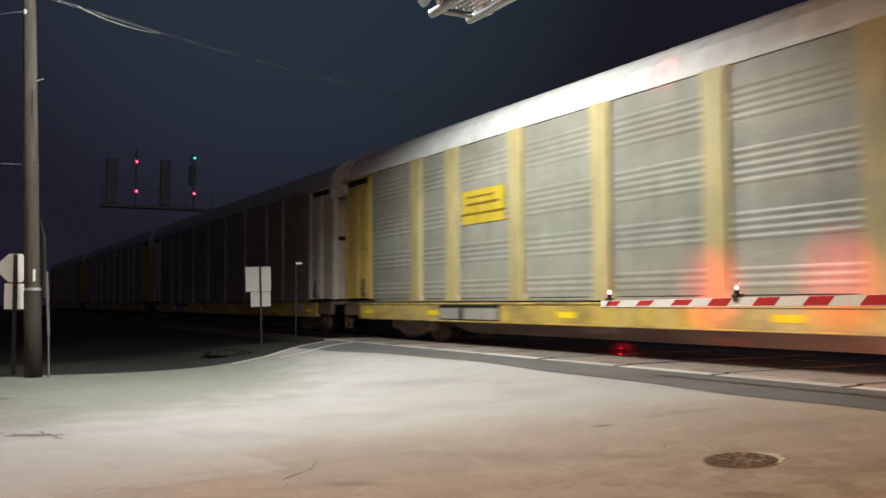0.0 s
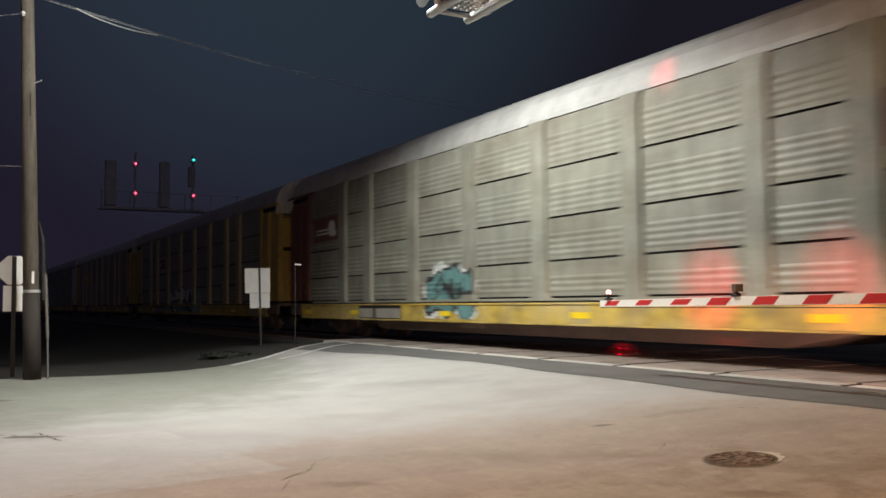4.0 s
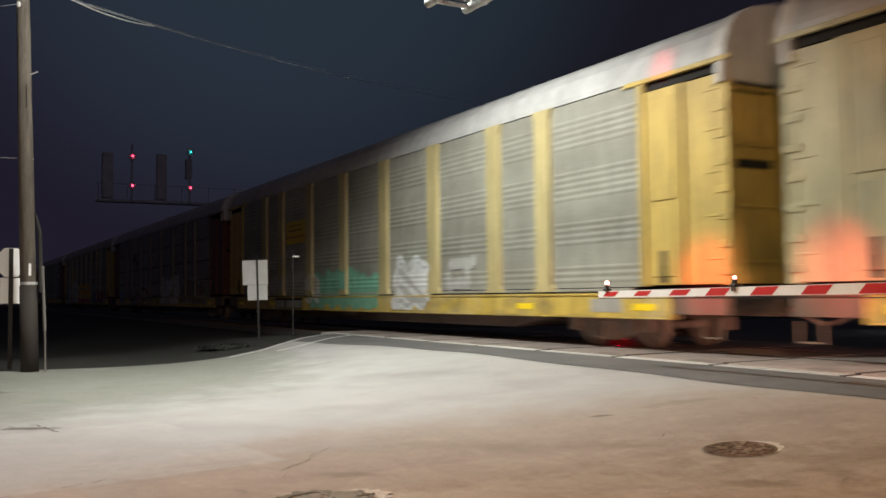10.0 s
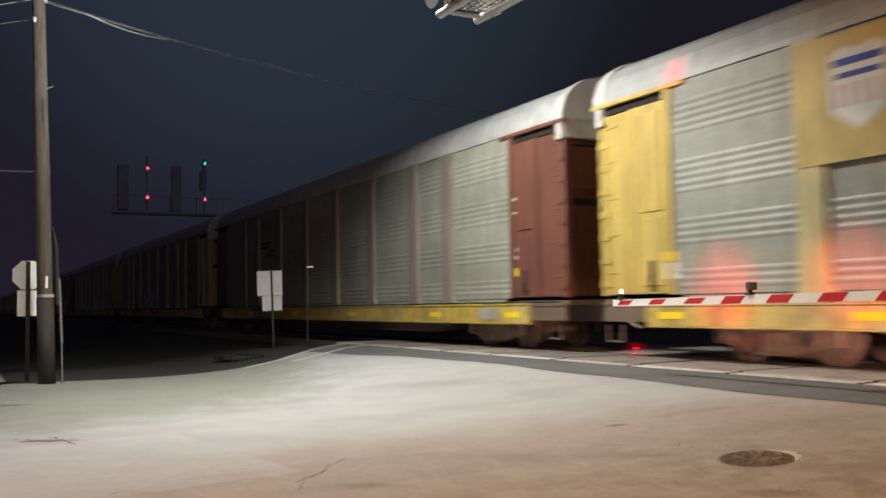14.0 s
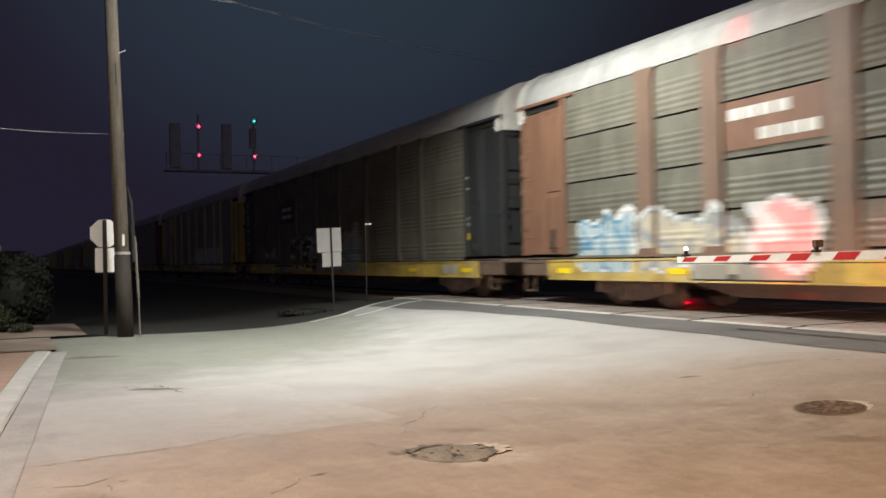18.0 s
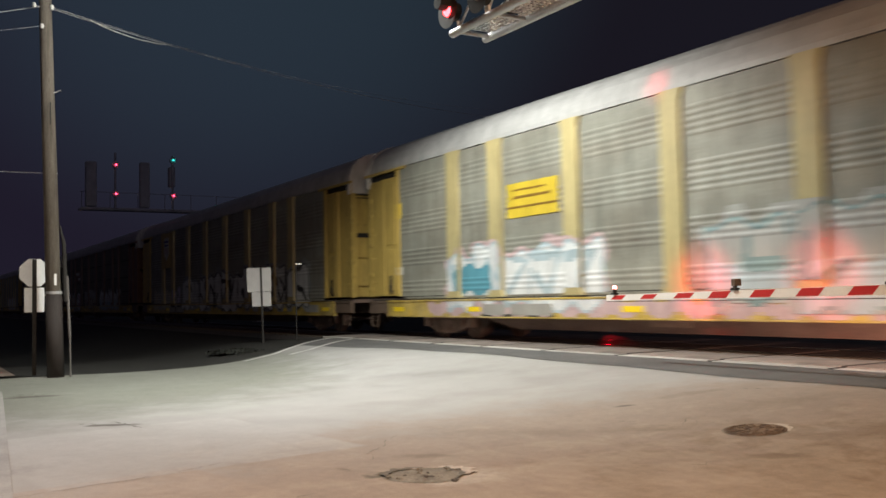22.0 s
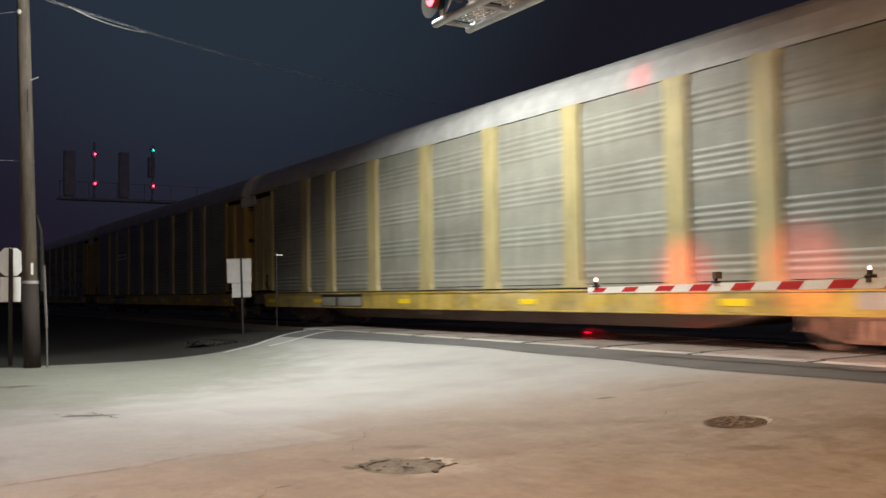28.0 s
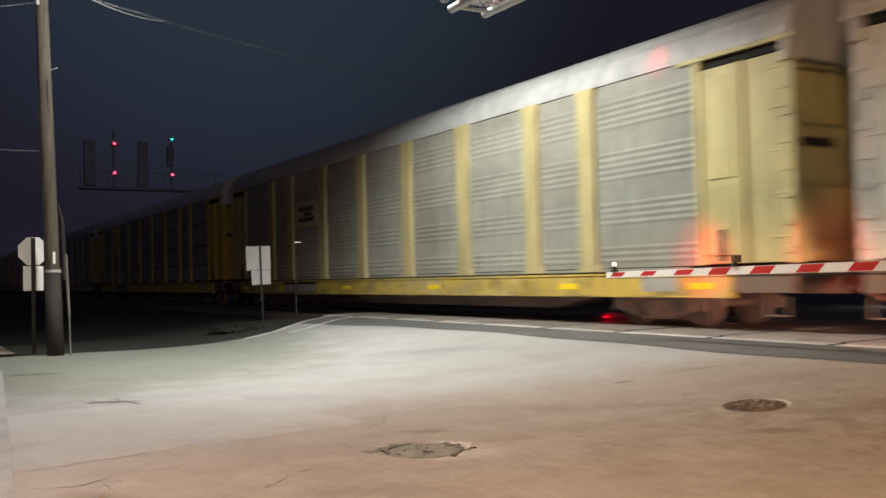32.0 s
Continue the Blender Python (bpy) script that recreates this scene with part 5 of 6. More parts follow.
def graffiti(parent, x0, x1, z0, z1, letters, fill, edge, cloud, seed, label, thick=0.13, high=None, lift=0.0):
    """Sprayed lettering that nobody can read: strokes with an outline and a cloud behind them, lying on the sheets."""
    rnd = np.random.RandomState(seed)
    segs = []
    w = (x1 - x0) / letters
    if thick > 0.1:
        thick = max(thick, 0.2 * min(w, 1.3))
    boxy = []
    for n in range(letters):
        lean = rnd.uniform(-0.12, 0.12)
        top, low = z1 + rnd.uniform(-0.14, 0.12) * (z1 - z0), z0 + rnd.uniform(-0.04, 0.14) * (z1 - z0)
        if thick > 0.1:
            boxy.append((x0 + (n + 0.5) * w, (low + top) / 2, w * rnd.uniform(0.44, 0.54), (top - low) / 2, lean))
        gx = x0 + (n + np.array([0.12, 0.5, 0.88])) * w
        gz = z0 + (z1 - z0) * np.array([0.2, 0.5, 0.8]) + rnd.uniform(-0.06, 0.06)
        pts = [(gx[rnd.randint(3)] + rnd.uniform(-0.05, 0.05), gz[rnd.randint(3)] + rnd.uniform(-0.05, 0.05)) for _ in range(rnd.randint(4, 6))]
        segs += list(zip(pts, pts[1:]))
    zs = [z for z in ridge_levels(1.03, z1 + 0.35)] if z0 >= 1.0 else [z for z in np.arange(z0 - 0.05, 1.03, 0.06)] + ridge_levels(1.03, z1 + 0.35)
    zs = sorted({round(float(v), 4) for a, b in zip(zs, zs[1:]) for v in np.linspace(a, b, 1 + max(1, round((b - a) / 0.07)))})
    xs = np.arange(x0 - 0.35, x1 + 0.35, 0.05)
    cx, cz = (xs[:-1] + xs[1:]) / 2, (np.array(zs[:-1]) + np.array(zs[1:])) / 2
    X, Z = np.meshgrid(cx, cz)
    far = np.full(X.shape, 9.0)
    for (ax, az), (bx, bz) in segs:
        dx, dz = bx - ax, bz - az
        t = np.clip(((X - ax) * dx + (Z - az) * dz) / (dx * dx + dz * dz + 1e-6), 0, 1)
        far = np.minimum(far, np.hypot(X - ax - t * dx, Z - az - t * dz))
    wob = 0.05 * np.sin(X * 5 + seed) + 0.05 * np.sin(Z * 9 + X * 2)
    index = np.where(far < thick, 0, np.where(far < thick + 0.06, 1, np.where(far + wob < thick + 0.2, 2, -1)))
    if boxy:
        rim = np.full(X.shape, 9.0)
        for bx, bz, hw, hh, lean in boxy:
            u, v = np.abs(X - bx - lean * (Z - bz)) - hw + 0.12, np.abs(Z - bz + 0.08 * np.sin(X * 7 + seed)) - hh + 0.12
            rim = np.minimum(rim, np.hypot(np.maximum(u, 0), np.maximum(v, 0)) + np.minimum(np.maximum(u, v), 0) - 0.12)
        stroke = (far < 0.35 * thick + 0.4 * wob) | (np.abs(rim + 0.5 * wob) < 0.035)
        index = np.where(rim < 0, np.where(stroke, 1, 0), np.where(np.abs(rim) < 0.04, 1, np.where(rim + 1.6 * wob < 0.14, 2, -1)))
    if high:
        index = np.where((index == 0) & (Z > z0 + 0.55 * (z1 - z0) + wob), 3, index)
    if cloud is None:
        index = np.where(index == 2, -1, index)
    mats = [fill, edge, cloud or edge, high or fill]
    for layer, name in enumerate(("graffiti_fill", "graffiti_outline", "graffiti_cloud", "graffiti_highlight")):
        cells = np.argwhere(index == layer)
        if not len(cells):
            continue
        vs, fs = [], []
        for j, i in cells:
            xa, xb, za, zb = xs[i], xs[i + 1], zs[j], zs[j + 1]
            ya, yb, yc, yd = surface(xa, za + 1e-4), surface(xb, za + 1e-4), surface(xb, zb - 1e-4), surface(xa, zb - 1e-4)
            if abs(ya - yb) > 0.05 or max(ya, yb, yc, yd) - min(ya, yb, yc, yd) > 0.06 or any(b1 < (xa + xb) / 2 < b2 for b1, b2 in ((-99, -11.6), (11.6, 99))):
                continue
            k = len(vs)
            vs += [(xa, -ya - lift, za), (xb, -yb - lift, za), (xb, -yc - lift, zb), (xa, -yd - lift, zb)]
            fs.append((k, k + 1, k + 2, k + 3))
        if not vs:
            continue
        me = bpy.data.meshes.new(name)
        me.from_pydata(vs, [], fs)
        me.materials.append(mats[layer])
        ob = new(name, me)
        ob.parent = parent
        tagged(ob, label, kind="stuff")


G = {n: paint("spray_" + n, c, 0.6, amount=0.25) for n, c in dict(white=(0.66, 0.68, 0.68), black=(0.03, 0.03, 0.032), cyan=(0.29, 0.47, 0.48), teal=(0.13, 0.27, 0.27), yellow=(0.82, 0.55, 0.03),
     orange=(0.72, 0.24, 0.03), pink=(0.66, 0.25, 0.32), red=(0.50, 0.02, 0.05), green=(0.19, 0.42, 0.29), purple=(0.34, 0.27, 0.50), lilac=(0.60, 0.55, 0.70), blue=(0.12, 0.27, 0.40),
     palepink=(0.52, 0.38, 0.38), grey=(0.30, 0.32, 0.33), navy=(0.03, 0.06, 0.28), paleblue=(0.40, 0.49, 0.53), buff=(0.52, 0.48, 0.38), seagreen=(0.17, 0.35, 0.33), crimson=(0.36, 0.05, 0.07), turquoise=(0.1, 0.3, 0.38), mint=(0.22, 0.52, 0.38), slate=(0.20, 0.29, 0.29), haze=(0.40, 0.40, 0.38), plum=(0.17, 0.13, 0.26), umber=(0.17, 0.13, 0.1), dusk=(0.31, 0.21, 0.17)).items()}


def flat(parent, name, rows, mat, y, label=""):
    """Thin painted plates on the near side: rows of x0, x1, z0, z1."""
    for a, b, c, d in rows:
        part(name, boxes((a, b, -y - 0.006, -y, c, d)), mat, parent, label)


def plate(ob, kind, side=-1):
    """Painted logo panels, as plain shapes."""
    face = SIDE + RIDGE + 0.008
    c = 5.775 * side
    if kind == "band":
        flat(ob, "logo_plate", [(c - 0.95, c + 0.95, 2.87, 3.66)], BRIGHT, face, "yellow logo plate with dark bars")
        flat(ob, "logo_bar", [(c - 0.95, c + 0.95, 3.08, 3.13)], paint("plate_amber", (0.25, 0.14, 0.02)), face + 0.008)
        flat(ob, "logo_bar", [(c - 0.7, c + 0.7, 3.3, 3.36), (c - 0.7, c + 0.5, 3.48, 3.52)], paint("plate_amber", (0.25, 0.14, 0.02)), face + 0.008)
    if kind == "bandblack":
        flat(ob, "logo_plate", [(c - 1.15, c + 1.15, 2.86, 3.76)], CREAM, face, "pale yellow logo plate with black bars")
        flat(ob, "logo_bar", [(c - 0.7, c - 0.1, 3.42, 3.58), (c + 0.0, c + 0.62, 3.42, 3.58), (c - 0.7, c + 0.66, 3.06, 3.2), (c - 0.2, c + 0.45, 3.24, 3.38)], BLACK, face + 0.008, "black lettering bars")
    if kind == "rowband":
        flat(ob, "logo_plate", [(c - 1.17, c + 1.17, 2.87, 3.77)], YELLOW, face, "dull yellow logo plate")
        flat(ob, "logo_bar", [(c - 0.5, c + 0.1, 3.46, 3.56), (c - 0.5, c + 0.1, 3.1, 3.2)], BLACK, face + 0.008)
    if kind == "shield":
        a, b = (-9.3, -7.1) if side < 0 else (7.1, 9.3)
        y = SIDE + 0.093
        flat(ob, "shield_panel", [(a, b, 2.92, 4.72)], BRIGHT if ob.get("bright") else YELLOW, y, "yellow panel under a white and blue emblem")
        m = (a + b) / 2
        shape = [(m - 0.45, 4.42), (m - 0.22, 4.52), (m, 4.44), (m + 0.22, 4.52), (m + 0.45, 4.42), (m + 0.45, 3.62), (m, 3.32), (m - 0.45, 3.62)]
        bm = bmesh.new()
        f = [bm.verts.new((x, -y - 0.016, z)) for x, z in shape]
        bm.faces.new(f)
        r = bmesh.ops.extrude_face_region(bm, geom=list(bm.faces))["geom"]
        bmesh.ops.translate(bm, verts=[g for g in r if isinstance(g, bmesh.types.BMVert)], vec=(0, 0.008, 0))
        bmesh.ops.recalc_face_normals(bm, faces=bm.faces)
        part("shield", bm, M_STENCIL, ob, "white emblem")
        flat(ob, "shield_bar", [(m - 0.4, m + 0.4, 4.24, 4.34), (m - 0.36, m + 0.36, 4.06, 4.14)], G["navy"], y + 0.018, "dark blue bars")
        flat(ob, "shield_stripe", [(m - 0.37 + 0.19 * s, m - 0.28 + 0.19 * s, 3.66, 3.98) for s in range(4)], G["palepink"], y + 0.018, "faded red stripes")
    if kind == "brown":
        for a, b in ((-11.6, -9.4), (9.4, 11.6)):
            flat(ob, "logo_plate", [(a, b, 3.06, 3.84)], BROWN, face, "brown logo plate")
            flat(ob, "logo_bar", [(a + 0.2, b - 0.8, 3.28, 3.34), (a + 0.2, b - 0.7, 3.4, 3.46)], M_STENCIL, face + 0.008)
            bm = rods(((b - 0.65, -face - 0.016, 3.45), (b - 0.65, -face - 0.008, 3.45), 0.26), n=20)
            box(bm, b - 0.6, b - 0.3, -face - 0.016, -face - 0.008, 3.2, 3.36)
            part("logo_disc", bm, M_STENCIL, ob, "white emblem")
    if kind == "rustbars":
        flat(ob, "logo_plate", [(c - 1.2, c + 1.2, 2.9, 3.76)], RUST, face, "rust-brown logo plate with white bars")
        flat(ob, "logo_bar", [(c - 1.0 + 0.36 * i, c - 0.72 + 0.36 * i, 3.42, 3.62) for i in range(4)] + [(c - 0.3 + 0.33 * i, c - 0.05 + 0.33 * i, 3.02, 3.22) for i in range(4)], M_STENCIL, face + 0.008, "white lettering bars")
    if kind == "black":
        flat(ob, "logo_plate", [(c - 1.3, c + 1.3, 2.86, 3.8)], BLACK, face, "black logo plate")
        flat(ob, "logo_shape", [(c - 0.74, c - 0.06, 3.08, 3.24), (c - 0.74, c - 0.06, 3.4, 3.56), (c + 0.08, c + 0.66, 3.08, 3.24), (c + 0.08, c + 0.66, 3.4, 3.56)], M_STENCIL, face + 0.008, "white emblem of plain bars")
    if kind == "white":
        flat(ob, "logo_plate", [(c - 1.1, c + 1.1, 3.06, 3.42)], M_STENCIL, face, "white name plate")
        flat(ob, "logo_bar", [(c - 1.15, c + 1.15, 3.43, 3.48), (c - 0.9, c + 0.9, 3.2, 3.26)], BLACK, face + 0.008)
    if kind == "darktext":
        flat(ob, "logo_bar", [(c - 0.95, c + 0.1, 3.36, 3.46), (c - 0.95, c + 0.3, 3.54, 3.62), (c - 0.3, c + 0.55, 3.06, 3.14), (c + 0.0, c + 0.75, 3.18, 3.26)], G["black"], face, "faded dark lettering bars")


def make_car(k, posts, doors, top, label, lined=False, panels=None, sill=None, logo=None, logo_side=-1, bands=False, stencils=False, art=(), slim=False):
    panels, sill = panels or M_SILVER, sill or SILL
    ob = thing("autorack_car", label, "railway car", (START + (k + 0.5) * PITCH + SLACK.get(k, 0.0), TRACK, RAIL), "train cars")
    piece("underframe", "under", underframe, M_FRAME, ob)
    # core painted near-black, so the gaps between sheets look unlit
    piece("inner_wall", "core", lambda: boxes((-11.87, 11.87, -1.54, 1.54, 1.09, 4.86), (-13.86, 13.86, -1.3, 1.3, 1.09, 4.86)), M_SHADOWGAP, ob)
    piece("brake_gear", "brake", brake_gear, M_TRUCK, ob)
    piece("roof", "roof", roof, top, ob)
    for s in (-1, 1):
        piece("roof_bow", "bow", roof_end, BOW, ob, (s * 13.95, 0, 0))
        q = piece("coupler", "coupler", coupler, M_TRUCK, ob, (s * 14.0, 0, 0))
        q.rotation_euler = (0, 0, 0 if s > 0 else math.pi)
        for half in (1, -1):
            q = piece("end_door", "enddoor", door_leaf, doors, ob)
            q.matrix_basis = Matrix.Translation((s * 13.95, 0, 0)) @ Matrix.Diagonal((s, half, 1, 1))
            for n in range(4):
                piece("door_rib", "doorrib", lambda: boxes((-0.005, 0.018, 0.14, 0.2, 1.18, 4.38), bevel=0.006), doors, q, (0, 0.36 * n, 0))
        for y, z in ((-0.95, 3.1), (0.95, 3.1), (-0.95, 4.34)):
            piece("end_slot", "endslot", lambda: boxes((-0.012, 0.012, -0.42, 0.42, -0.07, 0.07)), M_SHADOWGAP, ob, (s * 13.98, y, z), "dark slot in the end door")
        for z in (1.5, 2.4, 3.4, 4.3):
            piece("door_bar", "doorbar", lambda: boxes((-0.02, 0.02, -1.45, 1.45, 0, 0.05)), doors, ob, (s * 14.0, 0, z))
        piece("step", "step", lambda: boxes((-0.22, 0.22, -1.62, -1.58, 0.28, 0.31), (-0.22, -0.19, -1.62, -1.59, 0.3, 0.6), (0.19, 0.22, -1.62, -1.59, 0.3, 0.6)), ENDSILL, ob, (s * 13.65, 0, 0))
        truck = piece("truck", "truck", side_frame, M_TRUCK, ob, (s * 10.4, 0, 0))
        for dx in (-0.86, 0.86):
            wheels = piece("wheelset", "wheels", wheelset, M_WHEEL, truck)
            wheels.matrix_parent_inverse = Matrix.Translation((dx, 0, 0.42))
            WHEELS.append(wheels)
    for turn in (0, math.pi):
        near = turn == 0
        for name, half, out, z0, z1 in (("side_sill", 12.75, 0.045, 0.605, 0.985), ("sill_flange", 12.75, 0.06, 0.57, 0.605), ("sill_flange", 12.75, 0.07, 0.985, 1.03), ("end_sill", 13.98, 0.0, 0.66, 0.96), ("end_sill", 13.98, 0.02, 0.96, 1.03), ("deck_slot", 13.75, 0.01, 1.03, 1.065), ("deck_rail", 11.75, 0.02, 1.065, 1.12)):
            piece(name, (name, z0), lambda: boxes((-half, half, -SIDE - out, -SIDE + 0.1, z0, z1), bevel=0.006), M_SHADOWGAP if name == "deck_slot" else ENDSILL if name == "end_sill" else panels if name == "deck_rail" else sill, ob).rotation_euler = (0, 0, turn)
        for a, b in [(a - 0.15 * (a > -11.9), b + 0.15 * (b < 11.9)) for a, b in BAYS] if slim else BAYS:
            rows = list(zip(ROWS, ROWS[1:])) if lined and near else [(ROWS[0], ROWS[-1])]
            for z0, z1 in rows:
                q = piece("side_panel", ("panel", round(b - a, 2), z0, z1), lambda: panel(b - a, z0 + 0.022 if len(rows) > 1 else z0, z1 - 0.022), panels, ob)
                m = (a + b) / 2
                q.matrix_basis = pose(m if near else -m, 0, 0, 0, 0, 0 if near else 180)
        for x in POSTS:
            piece("side_post", "slim_post" if slim else "post", narrow_post if slim else post, posts, ob).matrix_basis = pose(x, 0, 0, 0, 0, 0 if near else 180)
        for s in (-1, 1):
            for n, (name, x0, x1, depth, thick, z0, z1) in enumerate(DOOR_BITS):
                q = piece(name, ("door", n), lambda: boxes((-(x1 - x0) / 2, (x1 - x0) / 2, -SIDE + depth, -SIDE + depth + thick, z0, z1), bevel=0.008), doors, ob)
                m = s * (11.85 + (x0 + x1) / 2)
                q.matrix_basis = pose(m if near else -m, 0, 0, 0, 0, 0 if near else 180)
    for s in (-1, 1):
        piece("door_lintel", "lintel", lambda: boxes((-1.25, 1.25, -1.66, -1.58, 4.72, 4.80), bevel=0.01), doors, ob, (s * 12.9, 0, 0))
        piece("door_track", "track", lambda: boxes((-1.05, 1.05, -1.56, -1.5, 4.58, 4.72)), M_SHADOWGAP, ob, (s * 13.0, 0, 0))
        piece("door_latch", "latch", latch, M_DARK, ob, (12.5 if s > 0 else -12.65, 0, 0))
    for x in (-12.1, -8.2, -2.6, 2.8, 8.4, 12.1):
        piece("reflector", "reflector", lambda: boxes((-0.3, 0.3, -1.655, -1.645, 0.72, 0.84)), M_REFLECT, ob, (x, 0, 0), "bright yellow reflector")
    piece("panel_recess", "recess", lambda: boxes((-1.42, 1.4, -1.649, -1.64, 0.6, 0.985)), M_DARK, ob, (-6.45, 0, 0), "dark recess behind the data panels")
    piece("stencil_panel", "stencil", lambda: boxes((-1.36, -0.4, -1.656, -1.649, 0.64, 0.9)), M_DATA, ob, (-6.45, 0, 0), "pale stencilled data panel")
    piece("stencil_panel", "stencil3", lambda: boxes((-0.2, 1.34, -1.656, -1.649, 0.64, 0.9)), M_DATA, ob, (-6.45, 0, 0), "pale stencilled data panel")
    piece("stencil_panel", "stencil2", lambda: boxes((-0.45, 0.45, -1.653, -1.645, 0.68, 0.93)), M_DATA, ob, (11.05, 0, 0), "pale stencilled data panel")
    if bands:
        for z in ROWS[1:-1]:
            for a, b in BAYS:
                piece("band_rail", ("band", round(b - a, 2)), lambda: boxes((a - (a + b) / 2, b - (a + b) / 2, -1.655, -1.6, -0.032, 0.032), bevel=0.01), BAND, ob, ((a + b) / 2, 0, z))
            for x in POSTS:
                piece("band_cap", "cap", lambda: boxes((-0.3, 0.3, -1.712, -1.68, -0.06, 0.06), bevel=0.015), BAND, ob, (x, 0, z))
    if stencils:
        for s in (-1, 1):
            x = 12.4 * s
            flat(ob, "door_stencil", [(x - 0.35, x + 0.3, 3.3, 3.36), (x - 0.35, x - 0.29, 3.0, 3.36), (x - 0.35, x + 0.3, 3.0, 3.05), (x + 0.24, x + 0.3, 3.0, 3.36), (x - 0.2, x + 0.3, 2.0, 2.08), (x - 0.2, x + 0.3, 2.16, 2.24)], M_STENCIL, SIDE + 0.004, "white stencilled lettering bars")
            flat(ob, "door_label", [(x - 0.35, x + 0.3, 1.62, 1.8)], M_REFLECT, SIDE + 0.004, "yellow label")
    if logo:
        plate(ob, logo, logo_side)
    for n, a in enumerate(art):
        graffiti(ob, *a, lift=0.004 * n)
    return ob


def door_marks(ob, *marks):
    """Labels stuck on the outer leaf of an end door: x, z, width, height, material, label."""
    for x, z, w, h, mat, label in marks:
        flat(ob, "door_label", [(x - w / 2, x + w / 2, z - h / 2, z + h / 2)], mat, SIDE + 0.004, label)


WHEELS = []
PLAIN = "silver car carrier with yellow posts and doors, moving"
S = "sprayed graffiti lettering"
CARS = []
for k in (-4, -3):
    CARS.append(make_car(k, POSTY, YELLOW, ROOFGREY, PLAIN, logo="band"))
CARS.append(make_car(-2, GREYPOST, PALE, ROOFGREY, "silver car carrier with pale doors, moving away", panels=M_DULL))
CARS.append(make_car(-1, POSTY, YELLOW, ROOFWHITE, "clean silver car carrier with yellow posts and white roof", logo="band"))
CARS.append(make_car(0, CREAM, YELLOW, ROOFGREY, "silver car carrier with four rows of sheets and faded yellow posts", lined=True, logo="bandblack", art=[
    (-5.0, -3.5, 0.75, 1.7, 1, G["cyan"], G["teal"], None, 14, S, 0.2), (-3.7, 1.4, 0.72, 1.8, 6, G["slate"], G["black"], G["haze"], 11, S, 0.22, G["white"]), (1.3, 2.9, 0.72, 1.6, 2, G["haze"], G["seagreen"], None, 15, S, 0.2)]))
CARS.append(make_car(1, M_DULL, BROWN, ROOFGREY, "silver car carrier with brown doors and brown logo plates", lined=True, panels=M_DULL, logo="brown", stencils=True, art=[(-3.6, -1.2, 0.7, 1.8, 3, G["teal"], G["black"], G["white"], 13, S)]))
CARS.append(make_car(2, POSTY, YELLOW, ROOFRUST, "dirty silver car carrier with pale bands and colourful graffiti", panels=M_DULL, bands=True, logo="rowband", art=[
    (-11.3, -8.6, 0.75, 1.85, 3, G["cyan"], G["teal"], G["cyan"], 21, S, 0.2), (-7.0, -3.6, 0.75, 2.35, 3, G["white"], G["grey"], G["white"], 22, S, 0.2),
    (-3.2, 3.6, 0.72, 1.1, 7, G["pink"], G["red"], G["pink"], 24, S, 0.22), (-3.0, 4.2, 1.12, 2.05, 5, G["yellow"], G["orange"], G["yellow"], 23, S, 0.16, G["yellow"]), (0.4, 1.3, 2.28, 2.45, 1, G["black"], G["black"], None, 28, S, 0.07),
    (4.9, 8.9, 1.5, 2.1, 4, G["seagreen"], G["grey"], None, 25, S, 0.13, G["seagreen"]), (5.0, 7.6, 0.75, 1.5, 3, G["blue"], G["black"], G["palepink"], 26, S, 0.16), (7.6, 10.6, 0.75, 1.6, 3, G["crimson"], G["black"], G["palepink"], 27, S, 0.16)]))
CARS.append(make_car(3, TAN, BROWN, ROOFGREY, "silver car carrier with faded brown posts and pale graffiti", lined=True, logo="darktext", stencils=True, art=[
    (-11.4, -9.6, 0.8, 1.4, 2, G["blue"], G["paleblue"], None, 34, S, 0.12), (-5.6, -1.4, 0.8, 1.75, 5, G["palepink"], G["umber"], G["buff"], 31, S, 0.13, G["buff"]), (1.8, 5.7, 0.78, 1.9, 4, G["white"], G["buff"], G["white"], 33, S, 0.14), (6.5, 11.2, 0.78, 1.8, 6, G["dusk"], G["umber"], G["haze"], 32, S, 0.15)]))
CARS.append(make_car(4, POSTY, YELLOW, ROOFGREY, "silver car carrier with yellow posts, white tags and green graffiti", logo="band", art=[
    (-11.2, -5.0, 1.1, 1.8, 5, G["haze"], G["haze"], None, 41, S, 0.09), (-10.8, -4.8, 2.1, 2.7, 4, G["haze"], G["haze"], None, 42, S, 0.07),
    (-4.3, 1.0, 0.68, 1.7, 4, G["green"], G["green"], None, 43, S, 0.2, G["mint"]), (-4.6, -3.5, 0.85, 1.7, 2, G["buff"], G["white"], None, 45, S, 0.14),
    (2.2, 4.1, 0.7, 1.95, 1, G["white"], G["haze"], G["white"], 44, S, 0.2), (5.0, 7.2, 1.1, 1.9, 2, G["haze"], G["haze"], None, 46, S, 0.08)]))
CARS.append(make_car(5, POSTY, CREAM, ROOFGREY, "silver car carrier with yellow posts and purple block graffiti", logo="darktext", panels=M_DULL, art=[
    (-3.6, 1.0, 1.15, 1.95, 6, G["lilac"], G["plum"], G["white"], 51, S, 0.16, G["white"]), (-3.4, 1.1, 0.7, 1.0, 6, G["white"], G["red"], None, 52, S, 0.12)]))
CARS.append(make_car(6, DUSTY, BROWN, ROOFGREY, "silver car carrier with brown posts and brown doors", logo="darktext", stencils=True))
